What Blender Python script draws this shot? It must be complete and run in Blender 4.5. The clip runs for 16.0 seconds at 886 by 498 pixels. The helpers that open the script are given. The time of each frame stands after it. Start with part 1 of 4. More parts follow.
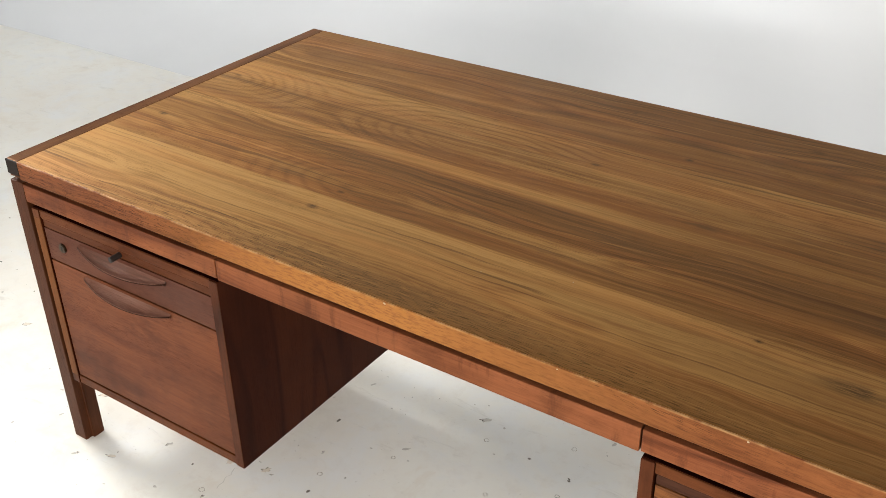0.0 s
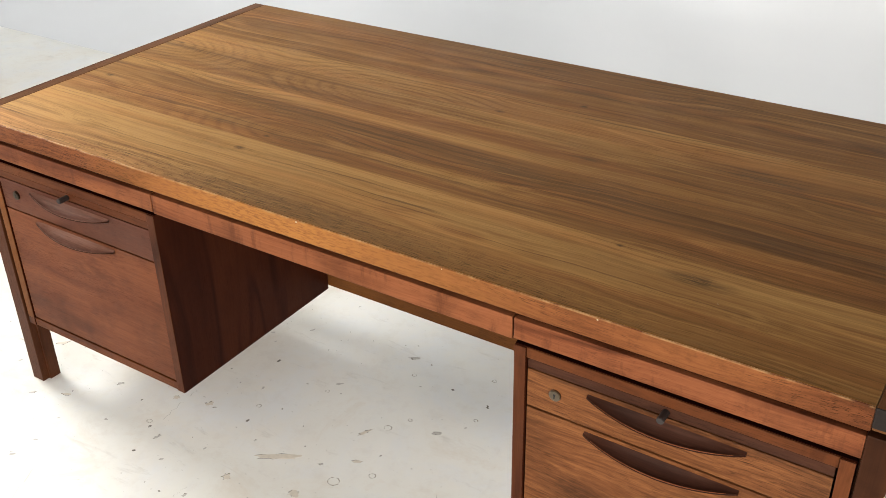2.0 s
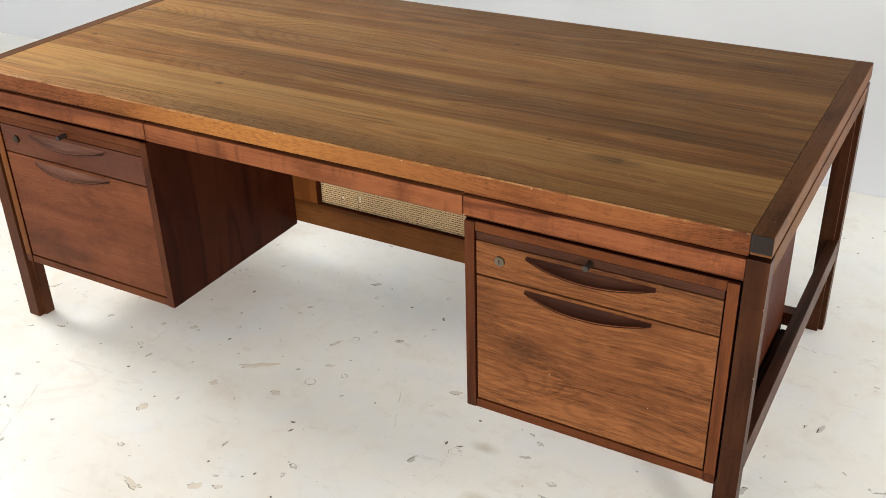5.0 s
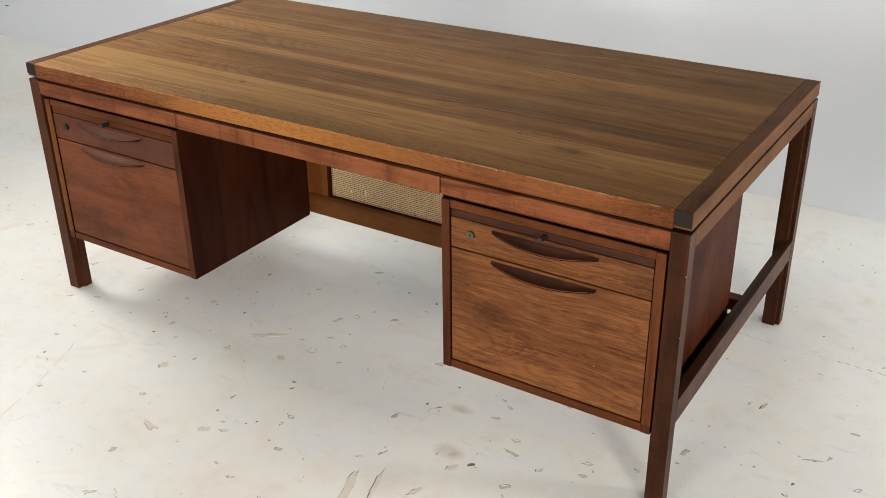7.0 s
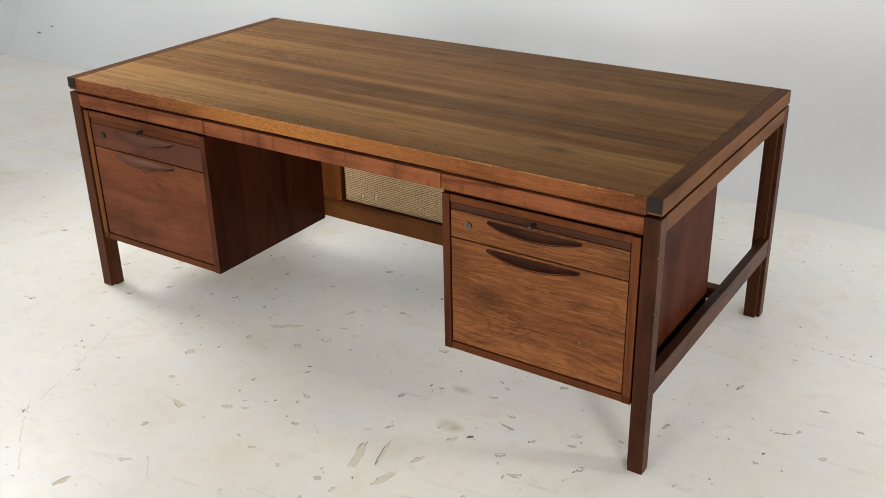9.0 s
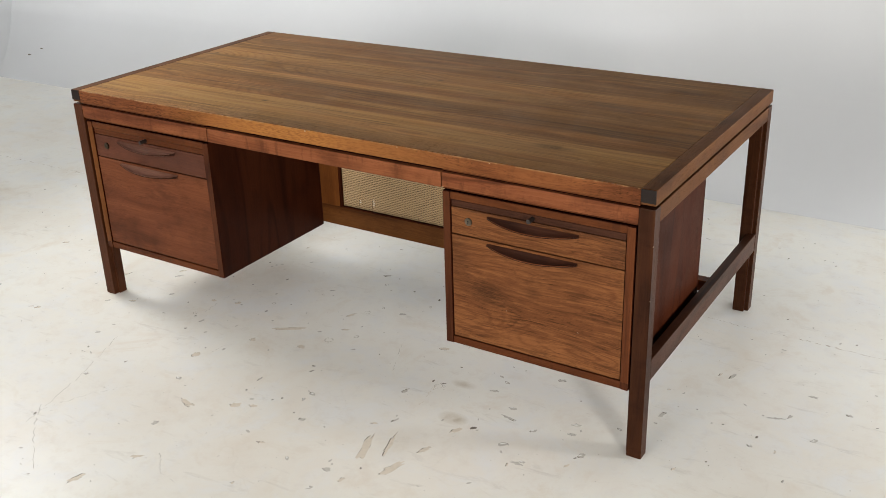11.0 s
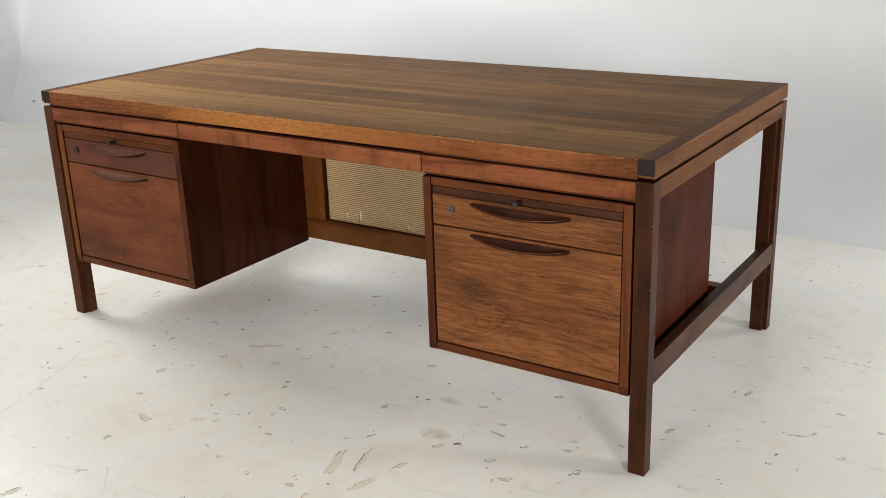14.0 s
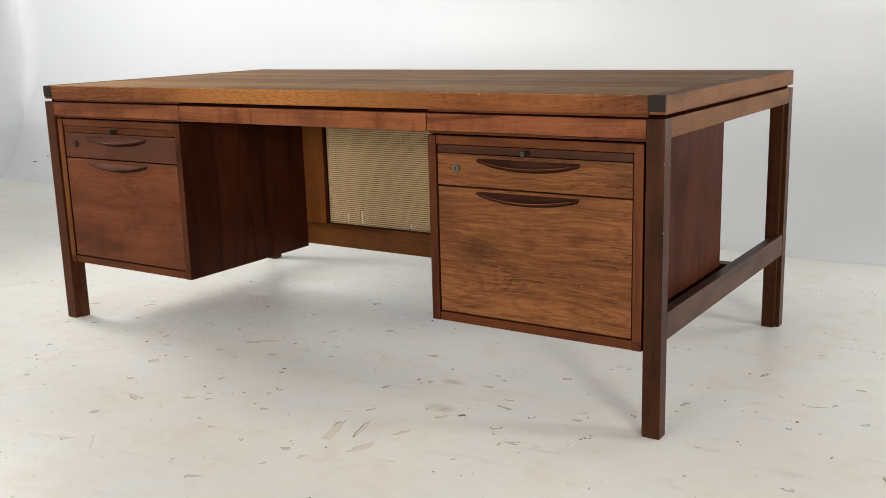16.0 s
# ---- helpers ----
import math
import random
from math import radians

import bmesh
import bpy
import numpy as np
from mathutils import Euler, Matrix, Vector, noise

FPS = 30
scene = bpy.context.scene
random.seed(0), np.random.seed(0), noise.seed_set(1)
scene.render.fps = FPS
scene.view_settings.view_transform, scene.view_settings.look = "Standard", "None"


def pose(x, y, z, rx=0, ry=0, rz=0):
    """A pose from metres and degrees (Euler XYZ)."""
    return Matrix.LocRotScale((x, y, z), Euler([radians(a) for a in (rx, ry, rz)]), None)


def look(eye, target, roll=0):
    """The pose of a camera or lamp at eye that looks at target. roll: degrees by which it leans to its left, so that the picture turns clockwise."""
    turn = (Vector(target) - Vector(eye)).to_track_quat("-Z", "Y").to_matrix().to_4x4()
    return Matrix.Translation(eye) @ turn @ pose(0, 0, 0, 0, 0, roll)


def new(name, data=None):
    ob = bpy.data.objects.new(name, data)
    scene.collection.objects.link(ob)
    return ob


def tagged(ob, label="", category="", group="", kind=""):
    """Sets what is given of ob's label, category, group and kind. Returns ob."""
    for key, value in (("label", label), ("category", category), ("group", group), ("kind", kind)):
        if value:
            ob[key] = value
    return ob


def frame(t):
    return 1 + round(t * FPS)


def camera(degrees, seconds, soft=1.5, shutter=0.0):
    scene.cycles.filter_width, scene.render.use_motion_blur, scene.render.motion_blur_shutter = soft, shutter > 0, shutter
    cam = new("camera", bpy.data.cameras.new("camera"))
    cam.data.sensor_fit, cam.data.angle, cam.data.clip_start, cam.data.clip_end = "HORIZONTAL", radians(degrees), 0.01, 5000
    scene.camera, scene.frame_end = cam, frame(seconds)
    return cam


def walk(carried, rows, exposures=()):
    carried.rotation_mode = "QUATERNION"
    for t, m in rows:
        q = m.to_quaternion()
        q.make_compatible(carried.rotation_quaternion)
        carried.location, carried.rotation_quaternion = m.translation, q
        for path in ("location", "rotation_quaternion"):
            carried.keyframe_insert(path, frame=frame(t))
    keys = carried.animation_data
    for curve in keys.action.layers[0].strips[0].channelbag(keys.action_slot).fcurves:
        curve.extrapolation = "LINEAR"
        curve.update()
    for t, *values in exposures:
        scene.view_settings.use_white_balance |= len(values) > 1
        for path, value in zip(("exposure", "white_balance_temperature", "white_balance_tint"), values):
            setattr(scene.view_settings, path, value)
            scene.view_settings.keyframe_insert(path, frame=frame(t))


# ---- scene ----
cam = camera(47.2, 16.0, soft=0.5)
PATH = [
    (0, (0.8124, -1.0420, 1.6173), (-0.1750, 0.3715, 0.6040), -0.97),
    (0.5, (0.8736, -1.0756, 1.6132), (-0.1135, 0.3429, 0.6064), -0.93),
    (1, (0.9368, -1.1055, 1.6050), (-0.0487, 0.3175, 0.6031), -1.00),
    (1.5, (0.9991, -1.1389, 1.5979), (0.0236, 0.2917, 0.5970), -1.08),
    (2, (1.0724, -1.1776, 1.5898), (0.1079, 0.2620, 0.5912), -1.18),
    (2.5, (1.1327, -1.2198, 1.5808), (0.1817, 0.2304, 0.5846), -1.39),
    (3, (1.1701, -1.2584, 1.5758), (0.2424, 0.2071, 0.5799), -1.62),
    (3.5, (1.1745, -1.2873, 1.5468), (0.2680, 0.1942, 0.5551), -1.77),
    (4, (1.2009, -1.3527, 1.5388), (0.3177, 0.1443, 0.5494), -1.92),
    (6.3, (1.422, -1.702, 1.564), (0.5, -0.192, 0.632), -0.8),
    (6.5, (1.46, -1.717, 1.569), (0.522, -0.212, 0.645), -0.8),
    (7, (1.557, -1.751, 1.565), (0.586, -0.254, 0.662), -0.7),
    (7.5, (1.636, -1.795, 1.569), (0.64, -0.305, 0.682), -0.7),
    (8, (1.687, -1.847, 1.576), (0.675, -0.358, 0.705), -0.9),
    (8.5, (1.712, -1.885, 1.583), (0.696, -0.392, 0.724), -1.1),
    (9, (1.738, -1.956, 1.589), (0.725, -0.455, 0.738), -1.2),
    (11.5, (1.756, -2.078, 1.544), (0.764, -0.534, 0.748), -1.7),
    (12, (1.743, -2.052, 1.501), (0.744, -0.504, 0.724), -1.7),
    (12.5, (1.748, -1.995, 1.456), (0.735, -0.447, 0.696), -1.9),
    (13, (1.772, -1.93, 1.388), (0.736, -0.385, 0.654), -2.0),
    (13.5, (1.781, -1.902, 1.327), (0.728, -0.353, 0.626), -2.1),
    (14, (1.761, -1.901, 1.257), (0.699, -0.338, 0.603), -2.0),
    (14.5, (1.747, -1.918, 1.158), (0.678, -0.338, 0.557), -1.9),
    (15, (1.748, -1.939, 1.064), (0.675, -0.341, 0.522), -1.8),
    (15.5, (1.754, -1.949, 0.975), (0.676, -0.336, 0.489), -1.7),
    (16, (1.756, -1.948, 0.888), (0.67, -0.325, 0.455), -1.6),
]
EXPOSURES = [(0, 0.37), (2, 0.45), (4, 0.43), (6.5, 0.08), (9, -0.05), (13, -0.08), (16, -0.08)]
walk(cam, [(t, look(eye, target, roll)) for t, eye, target, roll in PATH], EXPOSURES)

# ---- light ----
world = bpy.data.worlds.new("studio_air")
scene.world = world
world.use_nodes = True
world.node_tree.nodes["Background"].inputs[0].default_value = (0.9, 0.95, 1.0, 1)
world.node_tree.nodes["Background"].inputs[1].default_value = 0.008


def softbox(name, eye, target, width, height, watts, colour, spread=180):
    lamp = bpy.data.lights.new(name, "AREA")
    lamp.shape, lamp.size, lamp.size_y, lamp.energy, lamp.color = "RECTANGLE", width, height, watts, colour
    lamp.spread = radians(spread)
    ob = new(name, lamp)
    ob.matrix_world = look(eye, target)
    return ob


# unseen fill lamp, added to brighten the floor and wall on the left
softbox("window_light", (-3.9, -2.2, 2.1), (-2.9, 1.9, 0.4), 2.2, 2.2, 46, (1.0, 0.985, 0.95), 120)
softbox("left_softbox", (-2.8, 0.35, 2.1), (-0.3, 0.5, 0.85), 0.8, 0.9, 23, (1.0, 0.985, 0.95), 90)
softbox("ceiling_light", (-1.0, -2.4, 3.7), (-1.0, -2.0, 0), 4.0, 1.6, 20, (1.0, 0.985, 0.96))
# unseen lamp, added to brighten the upper part of the cove
softbox("wall_washer", (-3.0, 0.7, 2.8), (-3.0, 2.85, 1.7), 4.2, 0.3, 22, (0.97, 0.985, 1.0), 70)
# unseen fill lamp, added to brighten the floor behind the desk's right end
softbox("back_softbox", (3.2, 3.5, 0.9), (0.6, 0.6, 0.1), 1.2, 0.8, 20, (1.0, 0.99, 0.97), 90)
softbox("front_softbox", (0.1, -5.3, 1.5), (0.1, 0.2, 0.3), 2.0, 1.4, 160, (1.0, 0.962, 0.918))
softbox("front_right_softbox", (3.9, -2.8, 1.2), (0.6, 0.2, 0.2), 0.7, 0.7, 48, (1.0, 0.97, 0.93), 120)
softbox("side_softbox", (2.9, 0.8, 0.70), (0.0, 0.6, 0.0), 0.26, 0.26, 15, (1.0, 0.985, 0.96), 140)


# ---- materials ----
class Nodes:
    """A short way to write node trees."""

    def __init__(self, name):
        self.mat = bpy.data.materials.new(name)
        self.mat.use_nodes = True
        self.tree = self.mat.node_tree
        self.bsdf = self.tree.nodes["Principled BSDF"]

    def put(self, socket, value):
        if isinstance(value, bpy.types.NodeSocket):
            self.tree.links.new(value, socket)
        elif value is not None:
            socket.default_value = value

    def node(self, kind, *values, **props):
        n = self.tree.nodes.new(kind)
        if "operation" in props:
            n.operation = props["operation"]
        if "data_type" in props:
            n.data_type, n.blend_type = props["data_type"], props["blend_type"]
        if "noise_dimensions" in props:
            n.noise_dimensions = props["noise_dimensions"]
        if "feature" in props:
            n.feature = props["feature"]
        for socket, value in zip(n.inputs, values):
            self.put(socket, value)
        return n

    def math(self, op, a, b=None, c=None):
        return self.node("ShaderNodeMath", a, b, c, operation=op).outputs[0]

    def coords(self):
        return self.node("ShaderNodeTexCoord").outputs["Object"]

    def stretch(self, vector, scale, shift=(0, 0, 0)):
        n = self.node("ShaderNodeMapping")
        self.put(n.inputs["Vector"], vector)
        n.inputs["Scale"].default_value = scale
        self.put(n.inputs["Location"], shift)
        return n.outputs[0]

    def noise(self, vector, scale, detail=3.0, rough=0.55, twist=0.0):
        n = self.node("ShaderNodeTexNoise")
        self.put(n.inputs["Vector"], vector)
        n.inputs["Scale"].default_value, n.inputs["Detail"].default_value = scale, detail
        n.inputs["Roughness"].default_value, n.inputs["Distortion"].default_value = rough, twist
        return n.outputs[0]

    def ramp(self, fac, *stops):
        n = self.node("ShaderNodeValToRGB")
        self.put(n.inputs[0], fac)
        e = n.color_ramp.elements
        while len(e) < len(stops):
            e.new(0.5)
        for k, (at, colour) in zip(e, stops):
            k.position = at
            k.color = (*colour, 1) if isinstance(colour, tuple) else (colour, colour, colour, 1)
        return n.outputs[0]

    def mix(self, fac, a, b, blend="MIX"):
        n = self.node("ShaderNodeMix", data_type="RGBA", blend_type=blend)
        self.put(n.inputs[0], fac)
        for socket, v in ((n.inputs[6], a), (n.inputs[7], b)):
            self.put(socket, (*v, 1) if isinstance(v, tuple) else v)
        return n.outputs[2]

    def bump(self, height, strength, distance):
        n = self.node("ShaderNodeBump")
        n.inputs["Strength"].default_value, n.inputs["Distance"].default_value = strength, distance
        self.put(n.inputs["Height"], height)
        self.put(self.bsdf.inputs["Normal"], n.outputs[0])

    def spot(self, vector, place, size, soft=0.5):
        """1 inside an ellipsoid at a place, 0 outside."""
        v = self.node("ShaderNodeVectorMath", vector, place, operation="SUBTRACT").outputs[0]
        v = self.node("ShaderNodeVectorMath", v, size, operation="DIVIDE").outputs[0]
        d = self.node("ShaderNodeVectorMath", v, operation="LENGTH").outputs["Value"]
        return self.ramp(d, (soft, 1.0), (1.0, 0.0))

    def done(self, colour, rough, metal=0.0, specular=None):
        self.put(self.bsdf.inputs["Base Color"], (*colour, 1) if isinstance(colour, tuple) else colour)
        self.put(self.bsdf.inputs["Roughness"], rough)
        self.put(self.bsdf.inputs["Metallic"], metal)
        if specular is not None:
            self.put(self.bsdf.inputs["Specular IOR Level"], specular)
        return self.mat


def axis_scale(axis, along, across):
    return tuple(along if n == "xyz".index(axis) else across for n in range(3))


def walnut(name, axis, dark, mid, light, rings=9.0, wear=0.25, rough=0.40, spots=(), bands=0.62, fine=0.55, dash=0.6, ring=0.2, wave=0.03, rub=None, sharp=4.0, run=2.2, mottle=(9.0, 24.0), gloss_level=0.10, sheen=(1.0, 0.9, 0.8), lustre=0.0, veins=0.0):
    """Oiled walnut with its grain along an axis. rub: height above which the finish is worn off."""
    m = Nodes(name)
    v = raw = m.coords()
    shift = m.node("ShaderNodeObjectInfo").outputs["Random"]
    v = m.node("ShaderNodeVectorMath", v, m.node("ShaderNodeCombineXYZ", m.math("MULTIPLY", shift, 3.0), m.math("MULTIPLY", shift, 5.0), m.math("MULTIPLY", shift, 7.0)).outputs[0], operation="ADD").outputs[0]
    g = v
    # slow wander of the grain
    sway = m.node("ShaderNodeTexNoise")
    m.put(sway.inputs["Vector"], m.stretch(g, axis_scale(axis, 2.2, 5.0)))
    sway.inputs["Scale"].default_value, sway.inputs["Detail"].default_value = 1.0, 2.0
    sway = m.node("ShaderNodeVectorMath", m.node("ShaderNodeVectorMath", sway.outputs["Color"], (0.5, 0.5, 0.5), operation="SUBTRACT").outputs[0], tuple(0.0 if n == "xyz".index(axis) else 2 * wave for n in range(3)), operation="MULTIPLY").outputs[0]
    g = m.node("ShaderNodeVectorMath", g, sway, operation="ADD").outputs[0]
    figure = m.noise(m.stretch(g, axis_scale(axis, 0.8, 6.0)), 1.0, 2.0, 0.5, 0.2)
    lines = m.math("SINE", m.math("MULTIPLY", figure, rings * 6.283))
    lines = m.math("POWER", m.math("MULTIPLY_ADD", lines, 0.5, 0.5), sharp)
    strength = m.ramp(m.noise(m.stretch(g, axis_scale(axis, 1.6, 11.0)), 1.0, 2.0), (0.38, 0.15), (0.62, 1.0))
    lines = m.math("MULTIPLY", lines, strength)
    streak = m.noise(m.stretch(g, axis_scale(axis, run, 170.0)), 1.0, 4.0, 0.75, 0.1)
    pores = m.noise(m.stretch(g, axis_scale(axis, 48.0, 620.0)), 1.0, 2.0, 0.6)
    thick = m.noise(m.stretch(g, axis_scale(axis, 3.0, 16.0)), 1.0, 3.0, 0.6)
    broad = m.noise(m.stretch(g, axis_scale(axis, 0.35, 7.0)), 1.0, 3.0, 0.55)
    t = m.math("MULTIPLY_ADD", lines, -ring, m.math("MULTIPLY_ADD", streak, fine, m.math("MULTIPLY_ADD", broad, bands, 0.585 - (bands + fine) / 2 + ring * 0.25)))
    colour = m.ramp(t, (0.36, dark), (0.56, mid), (0.80, light))
    fleck = m.math("MULTIPLY", m.ramp(pores, (0.34, 1.0), (0.46, 0.0)), m.ramp(thick, (0.40, 0.25), (0.62, 1.0)))
    colour = m.mix(m.math("MULTIPLY", fleck, dash), colour, tuple(c * 0.3 for c in dark))
    if veins:
        vein = m.noise(m.stretch(g, axis_scale(axis, 9.0, 125.0)), 1.0, 4.0, 0.6, 0.8)
        vein = m.math("MULTIPLY", m.ramp(vein, (0.37, 1.0), (0.47, 0.0)), m.ramp(thick, (0.36, 0.3), (0.60, 1.0)))
        colour = m.mix(m.math("MULTIPLY", vein, veins), colour, tuple(c * 0.55 for c in dark))
        gold = m.ramp(m.noise(m.stretch(g, axis_scale(axis, 7.0, 85.0)), 1.0, 4.0, 0.6, 0.6), (0.55, 0.0), (0.66, 1.0))
        colour = m.mix(m.math("MULTIPLY", gold, veins * 0.55), colour, light)
    patch = m.ramp(m.noise(v, 7.0, 4.0, 0.6), (0.50, 0.0), (0.72, 1.0))
    colour = m.mix(m.math("MULTIPLY", patch, wear), colour, tuple(c * 0.55 for c in dark))
    smudge = m.noise(m.stretch(v, axis_scale(axis, *mottle)), 1.0, 5.0, 0.7)
    colour = m.mix(m.math("MULTIPLY", m.ramp(smudge, (0.54, 0.0), (0.66, 1.0)), 0.06 + wear * 0.8), colour, tuple(c * 1.0 for c in dark))
    for place, size, depth, tint in spots:
        ragged = m.math("MULTIPLY", m.spot(raw, place, size, 0.2), m.ramp(m.noise(m.stretch(v, axis_scale(axis, 60.0, 300.0)), 1.0, 3.0), (0.36, 0.45), (0.56, 1.0)))
        colour = m.mix(m.math("MULTIPLY", ragged, depth), colour, tint)
    if rub is not None:
        height = m.node("ShaderNodeSeparateXYZ", raw).outputs[2]
        bare = m.math("MULTIPLY", m.ramp(m.math("MULTIPLY_ADD", m.math("SUBTRACT", height, rub), 250.0, 0.5), (0.3, 0.0), (0.9, 1.0)), m.ramp(m.noise(m.stretch(v, axis_scale(axis, 22.0, 5.0)), 1.0, 4.0, 0.7), (0.42, 0.0), (0.60, 1.0)))
        colour = m.mix(m.math("MULTIPLY", bare, 0.75), colour, (0.42, 0.24, 0.10))
    smear = m.noise(v, 11.0, 4.0, 0.6)
    gloss = m.math("MULTIPLY_ADD", smear, 0.22, m.math("MULTIPLY_ADD", fleck, 0.15, rough - 0.11))
    m.bump(m.math("MULTIPLY_ADD", pores, 0.6, m.math("MULTIPLY", streak, 0.4)), 0.25, 0.0006)
    m.put(m.bsdf.inputs["Specular Tint"], (*sheen, 1))
    return m.done(colour, gloss, lustre, specular=gloss_level)


def veneered_top(name, dark, mid, light, seams, spots):
    """Four leaves of flat-sawn walnut veneer laid side by side, each with its own arched figure along x."""
    m = Nodes(name)
    v = m.coords()
    x, y, _ = m.node("ShaderNodeSeparateXYZ", v).outputs
    over = [m.math("GREATER_THAN", y, at) for at in seams]
    index = m.math("ADD", m.math("ADD", over[0], over[1]), over[2])
    heart = m.math("MULTIPLY_ADD", over[2], 0.245, m.math("MULTIPLY_ADD", over[1], 0.300, m.math("MULTIPLY_ADD", over[0], 0.165, 0.112)))
    g = m.node("ShaderNodeCombineXYZ", m.math("MULTIPLY_ADD", index, 3.7, x), y, m.math("MULTIPLY", index, 5.3)).outputs[0]
    # growth rings cut at a shallow angle
    sway = m.math("MULTIPLY_ADD", m.noise(m.stretch(g, (1.5, 3.0, 1.0)), 1.0, 2.0), 0.10, -0.05)
    ripple = m.math("MULTIPLY_ADD", m.noise(m.stretch(g, (5.5, 22.0, 1.0)), 1.0, 3.0, 0.6), 0.016, -0.008)
    off = m.math("ADD", m.math("SUBTRACT", m.math("ADD", y, sway), heart), ripple)
    slope = m.math("MULTIPLY_ADD", m.noise(m.stretch(g, (0.85, 0.0, 1.0)), 1.0, 1.0), 0.80, -0.36)
    ring = m.math("SQRT", m.math("ADD", m.math("MULTIPLY_ADD", off, off, 0.0006), m.math("MULTIPLY", slope, slope)))
    phase = m.math("MULTIPLY_ADD", ring, 6.283 * 58, m.math("MULTIPLY", m.noise(m.stretch(g, (1.2, 9.0, 1.0)), 1.0, 2.0), 9.0))
    lines = m.math("POWER", m.math("MULTIPLY_ADD", m.math("SINE", phase), 0.5, 0.5), 3.0)
    lines = m.math("MULTIPLY", lines, m.ramp(m.noise(m.stretch(g, (1.8, 10.0, 1.0)), 1.0, 3.0), (0.42, 0.05), (0.66, 1.0)))
    pale = m.math("MULTIPLY", m.math("POWER", m.math("MULTIPLY_ADD", m.math("SINE", m.math("MULTIPLY", phase, 0.47)), 0.5, 0.5), 14.0), m.ramp(m.noise(m.stretch(g, (1.1, 6.0, 2.0)), 1.0, 2.0), (0.48, 0.0), (0.66, 1.0)))
    grain = m.node("ShaderNodeCombineXYZ", m.math("MULTIPLY_ADD", index, 3.7, x), m.math("ADD", y, m.math("MULTIPLY_ADD", sway, 0.35, ripple)), m.math("MULTIPLY", index, 5.3)).outputs[0]
    streak = m.noise(m.stretch(grain, (2.0, 210.0, 1.0)), 1.0, 3.0, 0.7)
    bandy = m.noise(m.stretch(grain, (0.7, 30.0, 1.0)), 1.0, 3.0, 0.55)
    slow = m.noise(m.stretch(g, (2.2, 7.0, 1.0)), 1.0, 3.0, 0.6)
    # leaf by leaf, from the front edge to the back
    drift = m.math("MULTIPLY_ADD", m.noise(m.stretch(v, (1.6, 1.0, 1.0)), 1.0, 2.0), 0.05, m.math("SUBTRACT", y, 0.025))
    tone = m.ramp(drift, (0.0, 0.56), (0.05, 0.58), (0.11, 0.72), (0.20, 0.72), (0.26, 0.58), (0.31, 0.42), (0.36, 0.36), (0.41, 0.37), (0.445, 0.46), (0.50, 0.51), (0.58, 0.49), (0.65, 0.58), (0.72, 0.48), (0.80, 0.43), (0.90, 0.39), (0.97, 0.36))
    leaf = m.ramp(y, (0.13, 0.54), (seams[0] - 0.0006, 0.66), (seams[0] + 0.0006, 0.30), (0.30, 0.48), (seams[1] - 0.0006, 0.50), (seams[1] + 0.0006, 0.47), (0.60, 0.50), (seams[2] - 0.0006, 0.55), (seams[2] + 0.0006, 0.41), (0.95, 0.50))
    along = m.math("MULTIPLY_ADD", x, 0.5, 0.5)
    stripe = m.math("MULTIPLY", m.ramp(drift, (0.415, 0.0), (0.445, 1.0), (0.462, 1.0), (0.476, 0.0)), m.ramp(along, (0.52, 1.0), (0.70, 0.15)))
    back_light = m.math("MULTIPLY", m.ramp(drift, (0.60, 0.0), (0.645, 1.0), (0.69, 1.0), (0.71, 0.0)), m.ramp(along, (0.0, 0.5), (0.8, 1.0)))
    t = m.math("MULTIPLY_ADD", tone, 0.46, 0.335)
    t = m.math("ADD", t, m.math("MULTIPLY_ADD", leaf, 0.50, -0.25))
    # darker from left to right: falloff of light put into the veneer's colour
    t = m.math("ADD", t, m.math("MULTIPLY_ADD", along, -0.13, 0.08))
    t = m.math("MULTIPLY_ADD", stripe, 0.17, t)
    t = m.math("MULTIPLY_ADD", back_light, 0.05, t)
    t = m.math("MULTIPLY_ADD", lines, -0.12, t)
    t = m.math("MULTIPLY_ADD", pale, 0.13, t)
    for value, depth in ((streak, 0.42), (bandy, 0.38), (slow, 0.22)):
        t = m.math("ADD", t, m.math("MULTIPLY_ADD", value, depth, -depth / 2))
    colour = m.ramp(t, (0.34, dark), (0.56, mid), (0.80, light))
    thread = m.noise(m.stretch(grain, (1.5, 105.0, 1.0)), 1.0, 3.0, 0.5, 0.35)
    where = m.ramp(m.noise(m.stretch(grain, (1.6, 9.0, 2.0)), 1.0, 2.0), (0.40, 0.2), (0.60, 1.0))
    colour = m.mix(m.math("MULTIPLY", m.math("MULTIPLY", m.ramp(thread, (0.36, 1.0), (0.43, 0.0)), where), 0.68), colour, dark)
    colour = m.mix(m.math("MULTIPLY", m.math("MULTIPLY", m.ramp(thread, (0.60, 0.0), (0.67, 1.0)), where), 0.40), colour, light)
    # reddish heartwood against olive sapwood
    red = m.ramp(m.noise(m.stretch(grain, (0.9, 14.0, 1.0)), 1.0, 2.0), (0.46, 0.0), (0.62, 1.0))
    colour = m.mix(m.math("MULTIPLY", red, 0.45), colour, m.mix(1.0, colour, (1.14, 0.90, 0.80), "MULTIPLY"))
    pores = m.noise(m.stretch(grain, (34.0, 520.0, 1.0)), 1.0, 2.0, 0.6)
